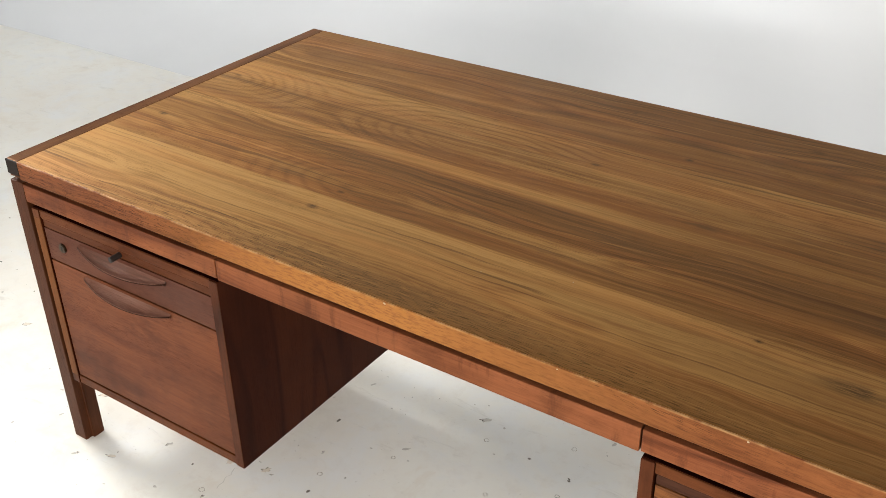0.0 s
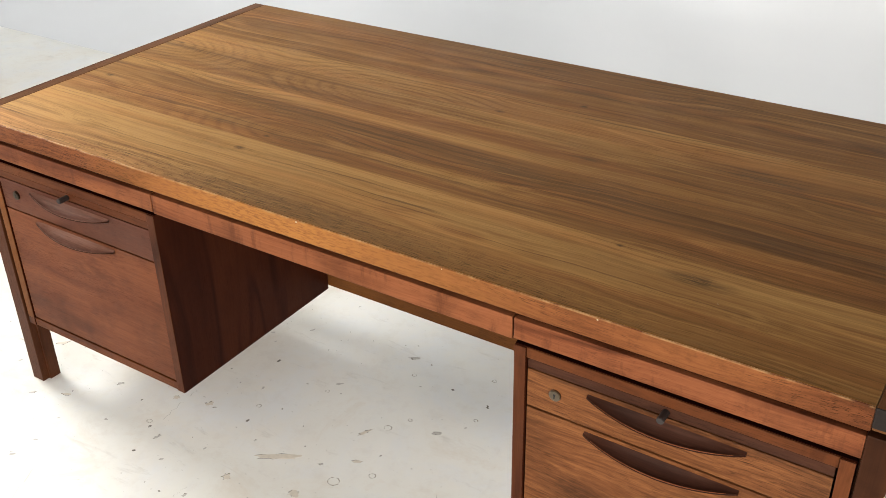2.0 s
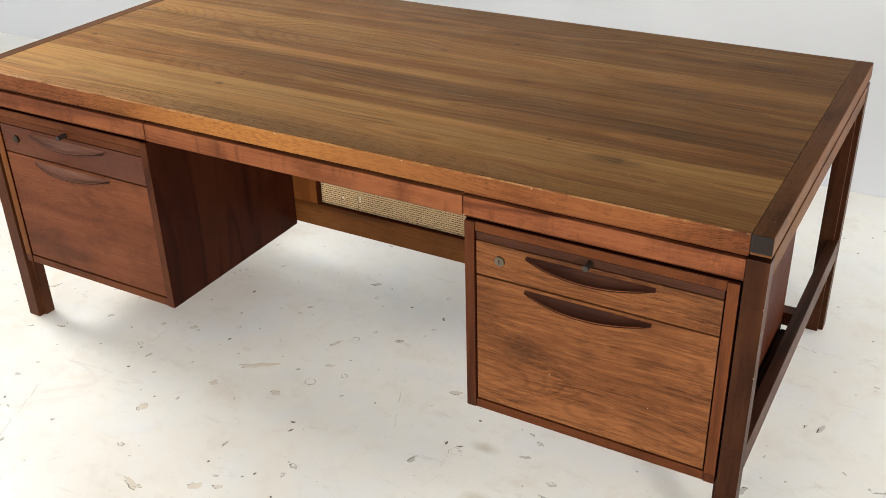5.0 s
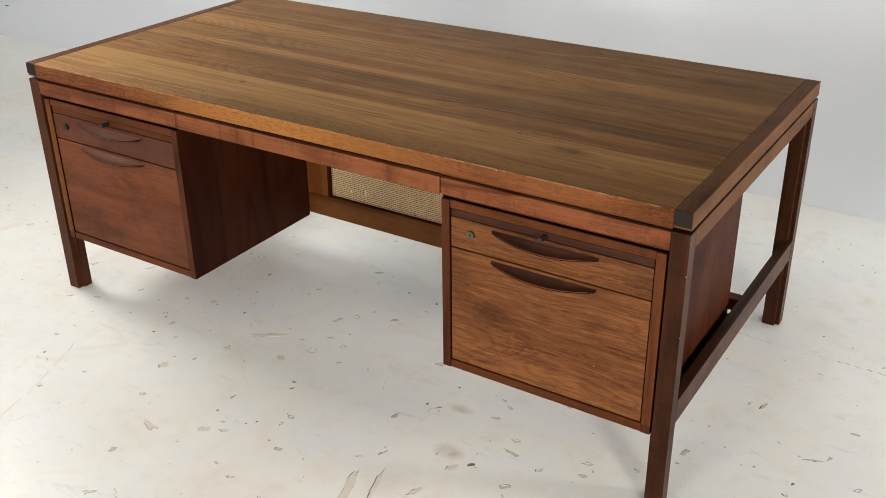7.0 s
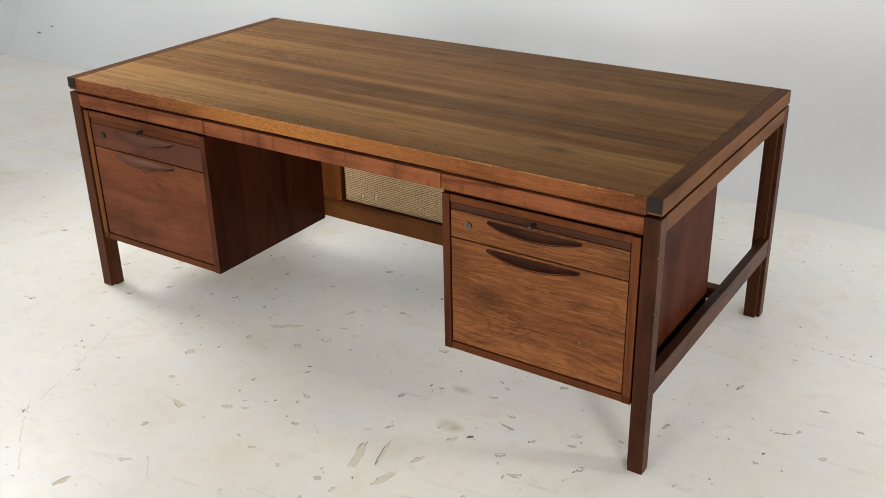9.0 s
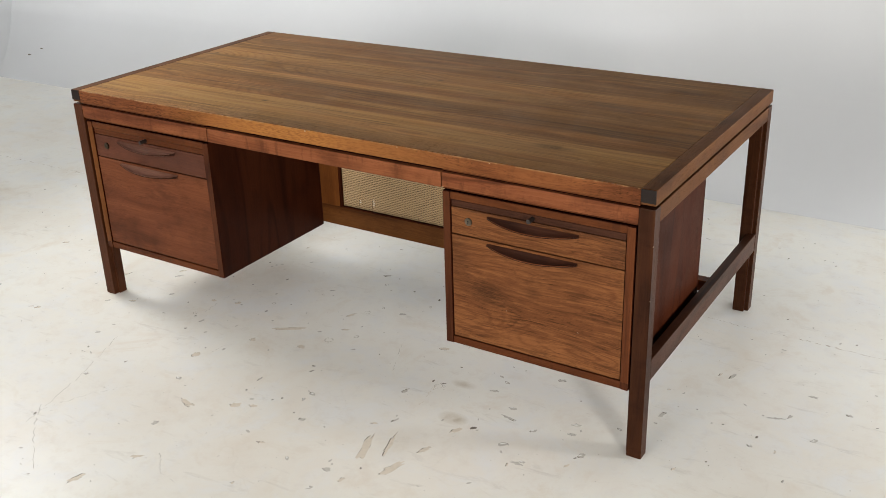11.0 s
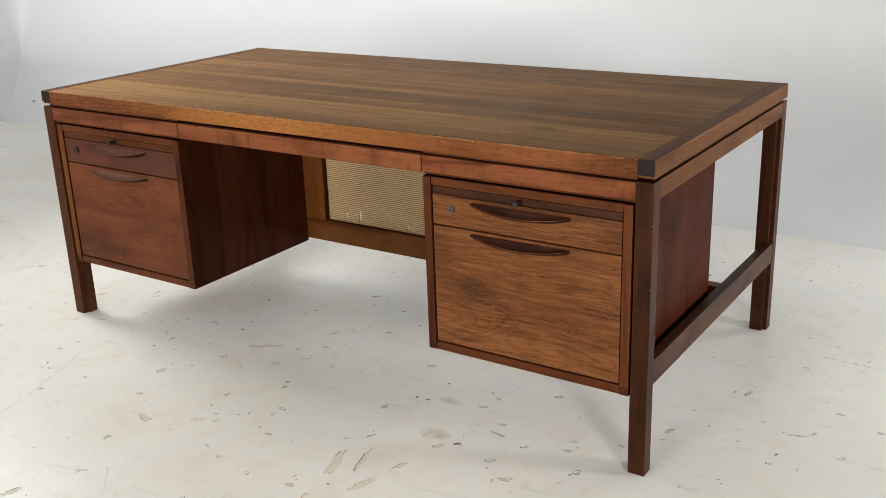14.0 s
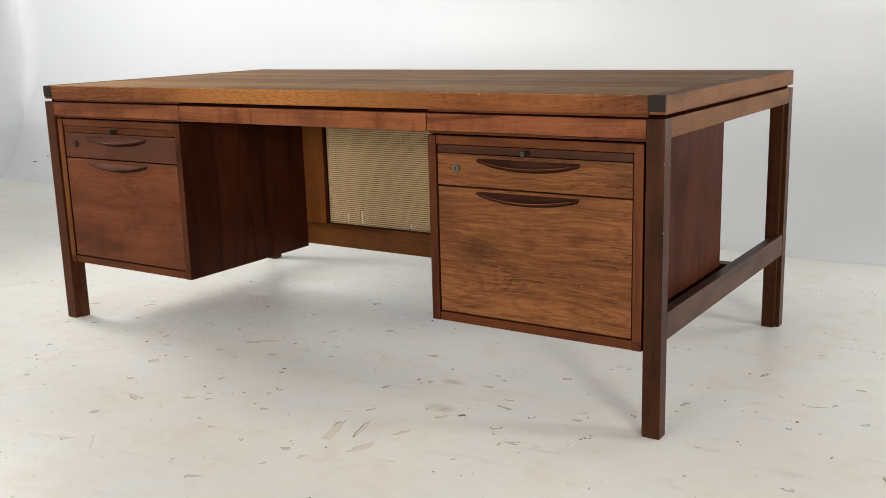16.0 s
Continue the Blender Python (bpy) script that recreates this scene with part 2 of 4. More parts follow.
    open_grain = m.ramp(m.math("ADD", m.math("MULTIPLY", m.ramp(y, (0.0, 1.0), (0.10, 0.0)), m.ramp(m.math("ABSOLUTE", m.math("ADD", x, 0.05)), (0.35, 1.0), (0.75, 0.3))), m.math("MULTIPLY_ADD", m.noise(m.stretch(g, (3.0, 14.0, 1.0)), 1.0, 3.0), 1.4, -0.62)), (0.0, 0.12), (0.8, 1.0))
    fleck = m.math("MULTIPLY", m.ramp(pores, (0.36, 1.0), (0.47, 0.0)), open_grain)
    colour = m.mix(m.math("MULTIPLY", fleck, 0.62), colour, tuple(c * 0.36 for c in dark))
    for place, size, depth, tint in spots:
        ragged_edge = m.math("MULTIPLY", m.spot(v, place, size, 0.2), m.ramp(m.noise(m.stretch(grain, (30.0, 260.0, 1.0)), 1.0, 3.0), (0.36, 0.30), (0.58, 1.0)))
        colour = m.mix(m.math("MULTIPLY", ragged_edge, depth), colour, tint)
    smear = m.noise(v, 9.0, 4.0, 0.6)
    gloss = m.math("MULTIPLY_ADD", smear, 0.20, m.math("MULTIPLY_ADD", fleck, 0.12, 0.40))
    m.bump(m.math("MULTIPLY_ADD", pores, 0.6, m.math("MULTIPLY", streak, 0.4)), 0.25, 0.0006)
    m.put(m.bsdf.inputs["Specular Tint"], (1.0, 0.80, 0.55, 1))
    return m.done(colour, gloss, 0.30, specular=0.22)


INK, SOOT = (0.030, 0.013, 0.006), (0.045, 0.026, 0.014)
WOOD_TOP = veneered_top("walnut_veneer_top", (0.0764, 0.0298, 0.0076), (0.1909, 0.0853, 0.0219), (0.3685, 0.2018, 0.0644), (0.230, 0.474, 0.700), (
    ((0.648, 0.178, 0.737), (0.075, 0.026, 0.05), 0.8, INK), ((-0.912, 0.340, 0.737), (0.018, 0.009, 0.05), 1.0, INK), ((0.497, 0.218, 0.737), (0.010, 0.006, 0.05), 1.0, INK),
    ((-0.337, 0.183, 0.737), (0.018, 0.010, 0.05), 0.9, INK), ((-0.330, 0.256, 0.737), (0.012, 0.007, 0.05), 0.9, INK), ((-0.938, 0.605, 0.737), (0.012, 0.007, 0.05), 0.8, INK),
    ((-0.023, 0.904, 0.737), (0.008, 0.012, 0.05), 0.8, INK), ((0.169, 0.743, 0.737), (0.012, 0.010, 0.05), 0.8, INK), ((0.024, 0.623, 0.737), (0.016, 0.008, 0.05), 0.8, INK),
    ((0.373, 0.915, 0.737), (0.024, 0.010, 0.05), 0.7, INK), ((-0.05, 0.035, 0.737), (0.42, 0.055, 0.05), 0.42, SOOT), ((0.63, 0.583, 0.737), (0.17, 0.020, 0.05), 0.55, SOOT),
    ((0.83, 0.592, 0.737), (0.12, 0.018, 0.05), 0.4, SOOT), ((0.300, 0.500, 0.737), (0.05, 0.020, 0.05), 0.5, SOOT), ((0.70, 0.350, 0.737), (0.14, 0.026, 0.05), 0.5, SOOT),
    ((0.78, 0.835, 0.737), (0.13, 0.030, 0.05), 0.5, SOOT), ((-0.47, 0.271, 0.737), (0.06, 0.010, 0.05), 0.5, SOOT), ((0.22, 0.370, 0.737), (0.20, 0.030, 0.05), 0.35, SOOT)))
WOOD_X = walnut("walnut_rail_lengthwise", "x", (0.0528, 0.0147, 0.0062), (0.1571, 0.0477, 0.0185), (0.2937, 0.105, 0.0417), 6.0, wear=0.42, mottle=(30.0, 7.0), bands=0.4, fine=0.35, dash=0.35)
WOOD_EDGE = walnut("walnut_front_edge", "x", (0.0461, 0.0135, 0.0053), (0.1339, 0.0415, 0.0145), (0.2465, 0.0871, 0.0292), 6.0, wear=0.22, mottle=(55.0, 30.0), bands=0.5, fine=0.6, dash=0.9, rub=0.7345, veins=0.25,
                   spots=(((-0.10, 0.0, 0.72), (0.52, 0.05, 0.20), 0.85, (0.36, 0.150, 0.038)), ((0.30, 0.0, 0.72), (0.30, 0.05, 0.20), 0.45, (0.26, 0.105, 0.030)), ((0.72, 0.0, 0.72), (0.24, 0.05, 0.20), 0.35, (0.24, 0.090, 0.028))))
WOOD_Y = walnut("walnut_rail_crosswise", "y", (0.0475, 0.0189, 0.0087), (0.102, 0.0421, 0.0175), (0.1747, 0.0772, 0.03), 5.0, wear=0.35, mottle=(30.0, 7.0), bands=0.3, fine=0.35, dash=0.35, gloss_level=0.02, lustre=0.2)
WOOD_Z = walnut("walnut_upright", "z", (0.0151, 0.0049, 0.0024), (0.0374, 0.0126, 0.0053), (0.0709, 0.0255, 0.0101), 5.0, wear=0.4, mottle=(30.0, 7.0), bands=0.4, fine=0.35, dash=0.35, gloss_level=0.08)
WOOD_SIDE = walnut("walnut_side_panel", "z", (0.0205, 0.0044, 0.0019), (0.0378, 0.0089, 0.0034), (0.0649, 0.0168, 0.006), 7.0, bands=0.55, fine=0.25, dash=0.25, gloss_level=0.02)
# darker copy of the side panel wood, with the kneehole's shade in its colour
WOOD_SIDE_SHADED = walnut("shaded_kneehole_panel", "z", (0.016, 0.0034, 0.0017), (0.0308, 0.007, 0.003), (0.0542, 0.0137, 0.0054), 7.0, bands=0.55, fine=0.25, dash=0.25, gloss_level=0.05)
WOOD_LEG_RED = walnut("red_brown_leg", "z", (0.0214, 0.0061, 0.0026), (0.049, 0.0148, 0.0056), (0.0843, 0.0276, 0.0106), 5.0, wear=0.3, bands=0.4, fine=0.35, dash=0.3)
WOOD_FIG = walnut("figured_walnut_drawer", "x", (0.0386, 0.0123, 0.0051), (0.1321, 0.0471, 0.0165), (0.2775, 0.1115, 0.0387), 34.0, wear=0.24, bands=0.30, fine=0.40, dash=0.5, ring=0.08, wave=0.035, veins=0.62, sharp=5.0, run=6.0,
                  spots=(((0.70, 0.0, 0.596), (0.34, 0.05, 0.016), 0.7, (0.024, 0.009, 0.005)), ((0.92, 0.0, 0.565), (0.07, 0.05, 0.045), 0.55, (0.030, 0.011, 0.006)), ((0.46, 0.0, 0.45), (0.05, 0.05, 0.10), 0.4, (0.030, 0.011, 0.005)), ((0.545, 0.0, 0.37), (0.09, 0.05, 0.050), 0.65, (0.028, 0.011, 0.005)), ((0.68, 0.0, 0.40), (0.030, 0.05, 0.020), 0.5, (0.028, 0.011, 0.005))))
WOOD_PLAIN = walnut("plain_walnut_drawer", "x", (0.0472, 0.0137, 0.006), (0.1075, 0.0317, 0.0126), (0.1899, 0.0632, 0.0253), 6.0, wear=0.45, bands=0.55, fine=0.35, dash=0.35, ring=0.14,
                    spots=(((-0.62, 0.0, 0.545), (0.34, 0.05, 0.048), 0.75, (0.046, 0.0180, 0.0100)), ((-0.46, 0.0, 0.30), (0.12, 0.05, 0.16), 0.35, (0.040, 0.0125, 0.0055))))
WOOD_RAIL = walnut("red_brown_rail", "x", (0.0304, 0.0079, 0.0029), (0.0762, 0.0211, 0.0065), (0.141, 0.0444, 0.0139), 6.0, wear=0.4, mottle=(30.0, 7.0), bands=0.4, fine=0.35, dash=0.35)
WOOD_DARK = walnut("darkened_walnut", "x", (0.024, 0.0085, 0.005), (0.048, 0.0175, 0.0095), (0.078, 0.030, 0.016), 4.0)
# near-black wood paints in the shade below the pulls
WOOD_UNDER = walnut("shaded_underside_of_pull", "x", (0.010, 0.0032, 0.0020), (0.0210, 0.0072, 0.0042), (0.036, 0.0130, 0.0078), 4.0, gloss_level=0.05)
# black-brown wood that puts the shade of the gaps into colour
WOOD_GAP_SHADE = walnut("gap_shade_wood", "x", (0.0060, 0.0012, 0.0007), (0.0105, 0.0022, 0.0013), (0.0160, 0.0040, 0.0022), 4.0, gloss_level=0.0)
WOOD_STILE = walnut("golden_walnut_stile", "z", (0.056, 0.016, 0.0042), (0.112, 0.0361, 0.0084), (0.172, 0.059, 0.0138), 4.0, bands=0.4, fine=0.3, dash=0.3)
DARK_RAIL = walnut("dark_side_rail", "y", (0.017, 0.0058, 0.003), (0.0408, 0.0144, 0.0069), (0.0748, 0.028, 0.0132), 5.0, wear=0.35, mottle=(30.0, 7.0), bands=0.4, fine=0.4, dash=0.35, gloss_level=0.08)
LIPPING = walnut("red_brown_lipping", "z", (0.0400, 0.0110, 0.0040), (0.0900, 0.0262, 0.0088), (0.1550, 0.0500, 0.0165), 6.0, wear=0.3, bands=0.4, fine=0.35, dash=0.3)
DARK_LIPPING = walnut("dark_red_lipping", "z", (0.0260, 0.0068, 0.0028), (0.0600, 0.0165, 0.0060), (0.1050, 0.0320, 0.0115), 6.0, wear=0.35, bands=0.4, fine=0.35, dash=0.3)
PANEL_RAIL = walnut("golden_walnut_rail", "x", (0.040, 0.0125, 0.0036), (0.088, 0.0300, 0.0078), (0.150, 0.0560, 0.0140), 5.0, wear=0.3, bands=0.5, fine=0.35, dash=0.4)
WOOD_PULL = walnut("walnut_pull", "x", (0.0231, 0.0079, 0.0051), (0.0476, 0.0165, 0.0095), (0.087, 0.033, 0.0179), 4.0, rough=0.45, bands=0.3, fine=0.6, dash=0.4, gloss_level=0.28, sheen=(1.0, 0.88, 0.78))
# paler copy of the pull wood: the left lamp's light put into its colour
LIT_PULL = walnut("pale_lit_pull", "x", (0.0702, 0.0283, 0.0178), (0.1404, 0.0597, 0.0385), (0.2387, 0.1136, 0.0771), 4.0, rough=0.45, bands=0.3, fine=0.6, dash=0.4, gloss_level=0.28, sheen=(1.0, 0.92, 0.86))
WOOD_STAINED = walnut("stained_walnut_drawer", "x", (0.0354, 0.012, 0.0071), (0.0725, 0.0239, 0.0138), (0.1221, 0.0431, 0.0239), 6.0, wear=0.4, bands=0.5, fine=0.3, dash=0.3,
                      spots=(((-0.55, 0.0, 0.56), (0.20, 0.05, 0.06), 0.6, (0.058, 0.0250, 0.0180)),))


def plain(name, colour, rough, metal=0.0, vary=0.25, scale=60.0, gloss_level=None):
    m = Nodes(name)
    n = m.noise(m.coords(), scale, 4.0, 0.6)
    c = m.mix(m.math("MULTIPLY", n, vary), colour, tuple(k * 0.4 for k in colour))
    return m.done(c, m.math("MULTIPLY_ADD", n, 0.2, rough - 0.1), metal, gloss_level)


END_GRAIN = plain("dark_end_grain", (0.022, 0.0155, 0.013), 0.6, 0.0, 0.6, 300.0, 0.12)
NICKEL = plain("aged_nickel", (0.19, 0.155, 0.115), 0.36, 1.0, 0.5, 400.0)
BRASS = plain("tarnished_brass", (0.075, 0.055, 0.035), 0.42, 1.0, 0.5, 400.0)
BLACK = plain("black_slot", (0.008, 0.007, 0.006), 0.6)
KNOB_DARK = plain("ebonised_knob", (0.018, 0.012, 0.010), 0.5)
CANE = plain("woven_cane", (0.74, 0.53, 0.30), 0.6, 0.0, 0.8, 160.0, 0.2)
CANE_DARK = plain("darker_cane", (0.56, 0.37, 0.19), 0.6, 0.0, 0.8, 120.0, 0.2)
CORD = plain("cane_cord", (0.075, 0.040, 0.016), 0.7, 0.0, 0.7, 40.0, 0.1)


def studio_paint(name, base, gloss, worn):
    m = Nodes(name)
    v = m.coords()
    big = m.noise(v, 1.1, 6.0, 0.65)
    mid = m.noise(m.stretch(v, (1.0, 1.0, 1.0), (5.0, 3.0, 0.0)), 4.5, 6.0, 0.7, 0.5)
    fine = m.noise(v, 16.0, 6.0, 0.7)
    c = m.mix(m.math("MULTIPLY", m.ramp(big, (0.40, 0.0), (0.66, 1.0)), 0.75 * worn), base, (0.72, 0.675, 0.60))
    c = m.mix(m.math("MULTIPLY", m.ramp(mid, (0.48, 0.0), (0.66, 1.0)), 0.60 * worn), c, (0.735, 0.755, 0.765))
    c = m.mix(m.math("MULTIPLY", m.ramp(mid, (0.30, 1.0), (0.44, 0.0)), 0.70 * worn), c, (0.70, 0.64, 0.55))
    c = m.mix(m.math("MULTIPLY", m.ramp(fine, (0.52, 0.0), (0.68, 1.0)), 0.30 * worn), c, (0.64, 0.60, 0.54))
    scuff = m.noise(m.stretch(v, (5.0, 22.0, 5.0)), 1.0, 6.0, 0.7, 0.6)
    c = m.mix(m.math("MULTIPLY", m.ramp(scuff, (0.60, 0.0), (0.70, 1.0)), 0.30 * worn), c, (0.43, 0.40, 0.35))
    crease = m.node("ShaderNodeTexVoronoi", feature="DISTANCE_TO_EDGE")
    m.put(crease.inputs["Vector"], m.node("ShaderNodeVectorMath", v, m.node("ShaderNodeVectorMath", m.node("ShaderNodeTexNoise", v).outputs["Color"], (0.5, 0.5, 0.5), operation="MULTIPLY").outputs[0], operation="ADD").outputs[0])
    crease.inputs["Scale"].default_value = 2.3
    hair = m.math("MULTIPLY", m.ramp(crease.outputs["Distance"], (0.0, 1.0), (0.010, 0.0)), m.ramp(big, (0.48, 0.0), (0.60, 1.0)))
    c = m.mix(m.math("MULTIPLY", hair, 0.07 * worn), c, (0.42, 0.36, 0.28))
    grit = m.noise(v, 75.0, 3.0, 0.7)
    c = m.mix(m.math("MULTIPLY", m.ramp(grit, (0.68, 0.0), (0.74, 1.0)), 0.5 * worn), c, (0.30, 0.27, 0.23))
    if worn > 0.5:
        for place, size, depth in (((-2.55, 0.45, 0), (0.55, 0.16, 1), 0.30), ((0.479, -0.075, 0), (0.050, 0.032, 1), 0.75),
                                   ((0.414, 0.091, 0), (0.045, 0.022, 1), 0.6), ((0.42, -0.26, 0), (0.07, 0.12, 1), 0.2), ((-0.75, 0.45, 0), (0.35, 0.30, 1), 0.14)):
            c = m.mix(m.math("MULTIPLY", m.math("MULTIPLY", m.spot(v, place, size, 0.3), m.ramp(fine, (0.35, 0.4), (0.6, 1.0))), depth), c, (0.40, 0.33, 0.22))
    m.bump(m.math("MULTIPLY_ADD", fine, 0.4, m.math("MULTIPLY", big, 2.0)), 0.25 * worn + 0.05, 0.002)
    return m.done(c, m.math("MULTIPLY_ADD", fine, 0.18, gloss - 0.05), specular=0.4)


FLOOR_PAINT = studio_paint("worn_white_floor_paint", (0.79, 0.785, 0.735), 0.34, 1.0)


def cove_paint(name, base):
    """Smooth rolled paint, a little cloudy, with hardly any relief."""
    m = Nodes(name)
    v = m.coords()
    cloud = m.noise(v, 0.9, 4.0, 0.5)
    roller = m.noise(m.stretch(v, (6.0, 6.0, 1.2)), 1.0, 4.0, 0.6)
    c = m.mix(m.math("MULTIPLY", m.ramp(cloud, (0.40, 0.0), (0.64, 1.0)), 0.5), base, tuple(k * 0.955 for k in base))
    c = m.mix(m.math("MULTIPLY", m.ramp(roller, (0.45, 0.0), (0.65, 1.0)), 0.25), c, tuple(k * 1.025 for k in base))
    return m.done(c, m.math("MULTIPLY_ADD", cloud, 0.05, 0.235), specular=0.45)


WALL_PAINT = cove_paint("white_cove_paint", (0.70, 0.715, 0.73))
ROOM_PAINT = studio_paint("unseen_room_paint", (0.24, 0.24, 0.24), 0.6, 0.25)
BARE = plain("bare_beige_screed", (0.76, 0.69, 0.58), 0.8, 0.0, 0.5, 90.0)
SCUFF_GREY = plain("grey_scuff", (0.60, 0.575, 0.52), 0.7, 0.0, 0.6, 120.0)
GRIT = plain("dark_grit", (0.17, 0.15, 0.125), 0.7)
RING = plain("brown_ring_stain", (0.36, 0.31, 0.24), 0.8, 0.0, 0.8, 90.0)
# dark colour for the shadow at the edges of chips
RIM_SHADE = plain("chip_edge_shade", (0.13, 0.11, 0.085), 0.8, 0.0, 0.8, 90.0)
JOINT = plain("brown_floor_joint", (0.52, 0.44, 0.36), 0.8, 0.0, 0.7, 30.0)


# ---- mesh helpers ----
def mesh_of(name, bm, material, smooth=False):
    bmesh.ops.recalc_face_normals(bm, faces=bm.faces)
    me = bpy.data.meshes.new(name)
    bm.to_mesh(me)
    bm.free()
    me.materials.append(material)
    if smooth:
        for p in me.polygons:
            p.use_smooth = True
    return me


def part(name, bm, material, parent=None, label="", smooth=False):
    ob = new(name, mesh_of(name, bm, material, smooth))
    if parent is not None:
        ob.parent = parent
    return tagged(ob, label)


def add_box(bm, x0, x1, y0, y1, z0, z1):
    vs = [bm.verts.new((x, y, z)) for x in (x0, x1) for y in (y0, y1) for z in (z0, z1)]
    for a, b, c, d in ((0, 1, 3, 2), (4, 6, 7, 5), (0, 4, 5, 1), (2, 3, 7, 6), (0, 2, 6, 4), (1, 5, 7, 3)):
        bm.faces.new((vs[a], vs[b], vs[c], vs[d]))


def board(x0, x1, y0, y1, z0, z1, round_=0.0015):
    """A board with softened edges."""
    bm = bmesh.new()
    add_box(bm, x0, x1, y0, y1, z0, z1)
    bmesh.ops.recalc_face_normals(bm, faces=bm.faces)
    if round_:
        bmesh.ops.bevel(bm, geom=list(bm.edges), offset=round_, segments=2, profile=0.6, affect="EDGES")
    return bm


def prism(outline, z0, z1, round_=0.0015):
    bm = bmesh.new()
    low = [bm.verts.new((x, y, z0)) for x, y in outline]
    high = [bm.verts.new((x, y, z1)) for x, y in outline]
    bm.faces.new(low), bm.faces.new(high)
    for n in range(len(outline)):
        k = (n + 1) % len(outline)
        bm.faces.new((low[n], low[k], high[k], high[n]))
    bmesh.ops.recalc_face_normals(bm, faces=bm.faces)
    bmesh.ops.bevel(bm, geom=list(bm.edges), offset=round_, segments=2, profile=0.6, affect="EDGES")
    return bm


def rod(centre, axis, radius, length, sides=20, round_=0.0):
    """A turned peg that starts at centre and points along -y or z."""
    bm = bmesh.new()
    turn = Matrix.Rotation(radians(90), 4, "X") if axis == "-y" else Matrix.Identity(4)
    bmesh.ops.create_cone(bm, cap_ends=True, segments=sides, radius1=radius, radius2=radius, depth=length, matrix=Matrix.Translation((0, 0, length / 2)))
    if round_:
        rim = [e for e in bm.edges if all(abs(v.co.z - length) < 1e-6 for v in e.verts)]
        bmesh.ops.bevel(bm, geom=rim, offset=round_, segments=2, affect="EDGES")
    bmesh.ops.transform(bm, matrix=Matrix.Translation(centre) @ turn, verts=bm.verts)
    return bm


# ---- studio ----
# CREST and the cove's right end are unseen, chosen to darken reflections
BACK, LEFT, COVE, CORNER, CREST, TOP = 2.85, -5.20, 1.00, 0.25, 1.8, 3.8


def sheet(name, rows, material, label, category):
    bm = bmesh.new()
    grid = [[bm.verts.new(p) for p in row] for row in rows]
    for a, b in zip(grid, grid[1:]):
        for n in range(len(a) - 1):
            bm.faces.new((a[n], a[n + 1], b[n + 1], b[n]))
    return tagged(part(name, bm, material, smooth=True), label, category, kind="structure")


floor = tagged(part("floor", board(-6.2, 5.6, -5.8, 2.0, -0.12, 0.0, 0.0004), FLOOR_PAINT), "worn white painted studio floor with chips and scuffs", "floor", kind="structure")

profile = [(COVE * (1 - math.sin(radians(90 * k / 24))), COVE * (1 - math.cos(radians(90 * k / 24)))) for k in range(25)] + [(0.0, 1.4), (0.0, CREST), (-0.12, CREST), (-0.12, 0.0)]


def cove_row(k):
    """One upright line of the cove: the back wall's end, the rounded corner, the left wall's end."""
    if k == 0:
        return [(1.75, BACK - d, z + 0.0006) for d, z in profile]
    if k == 22:
        return [(LEFT + d, -5.7, z + 0.0006) for d, z in profile]
    a = radians(90 + 4.5 * (k - 1))
    row = []
    for d, z in profile:
        r = max(CORNER - d, 0.0)
        middle = max(CORNER, d)
        row.append((LEFT + middle + r * math.cos(a), BACK - middle + r * math.sin(a), z + 0.0006))
    return row


sheet("wall_cove", [cove_row(k) for k in range(23)], WALL_PAINT, "seamless white painted cove wall curving up from the floor", "wall")
# unseen dark enclosure, added to cut bounce and reflections on the desk
tagged(part("wall_north", board(-6.2, 5.6, 4.4, 4.5, -0.1, TOP, 0.0), ROOM_PAINT), "unseen dark wall added to limit bounced light", "wall", kind="structure")
tagged(part("wall_west", board(-6.3, -6.2, -5.8, 4.5, -0.1, TOP, 0.0), ROOM_PAINT), "unseen dark wall added to limit bounced light", "wall", kind="structure")
tagged(part("wall_east", board(5.6, 5.7, -5.8, 4.5, -0.1, TOP, 0.0), ROOM_PAINT), "unseen dark wall added to limit bounced light", "wall", kind="structure")
tagged(part("wall_south", board(-6.3, 5.7, -5.9, -5.8, -0.1, TOP, 0.0), ROOM_PAINT), "unseen dark wall added to limit bounced light", "wall", kind="structure")
tagged(part("ceiling", board(-6.3, 5.7, -5.9, 4.5, TOP, TOP + 0.1, 0.0), ROOM_PAINT), "unseen dark ceiling added to limit bounced light", "ceiling", kind="structure")

# ---- desk ----
LOW_X, HIGH_X, DEPTH, HIGH = -1.009, 0.998, 0.977, 0.737
desk = tagged(new("desk"), "large walnut executive desk with two drawer pedestals and cane modesty panel", "desk")

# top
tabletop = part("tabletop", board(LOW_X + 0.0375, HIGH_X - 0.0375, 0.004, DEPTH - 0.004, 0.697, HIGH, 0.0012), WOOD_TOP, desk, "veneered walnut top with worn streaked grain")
part("front_edge", board(LOW_X + 0.0375, HIGH_X - 0.0375, 0.0, 0.0038, 0.697, HIGH - 0.0005, 0.0012), WOOD_EDGE, tabletop, "orange-brown front edge with rubbed finish")
part("back_edge", board(LOW_X + 0.0375, HIGH_X - 0.0375, DEPTH - 0.0038, DEPTH, 0.697, HIGH - 0.0005, 0.0012), WOOD_X, tabletop)
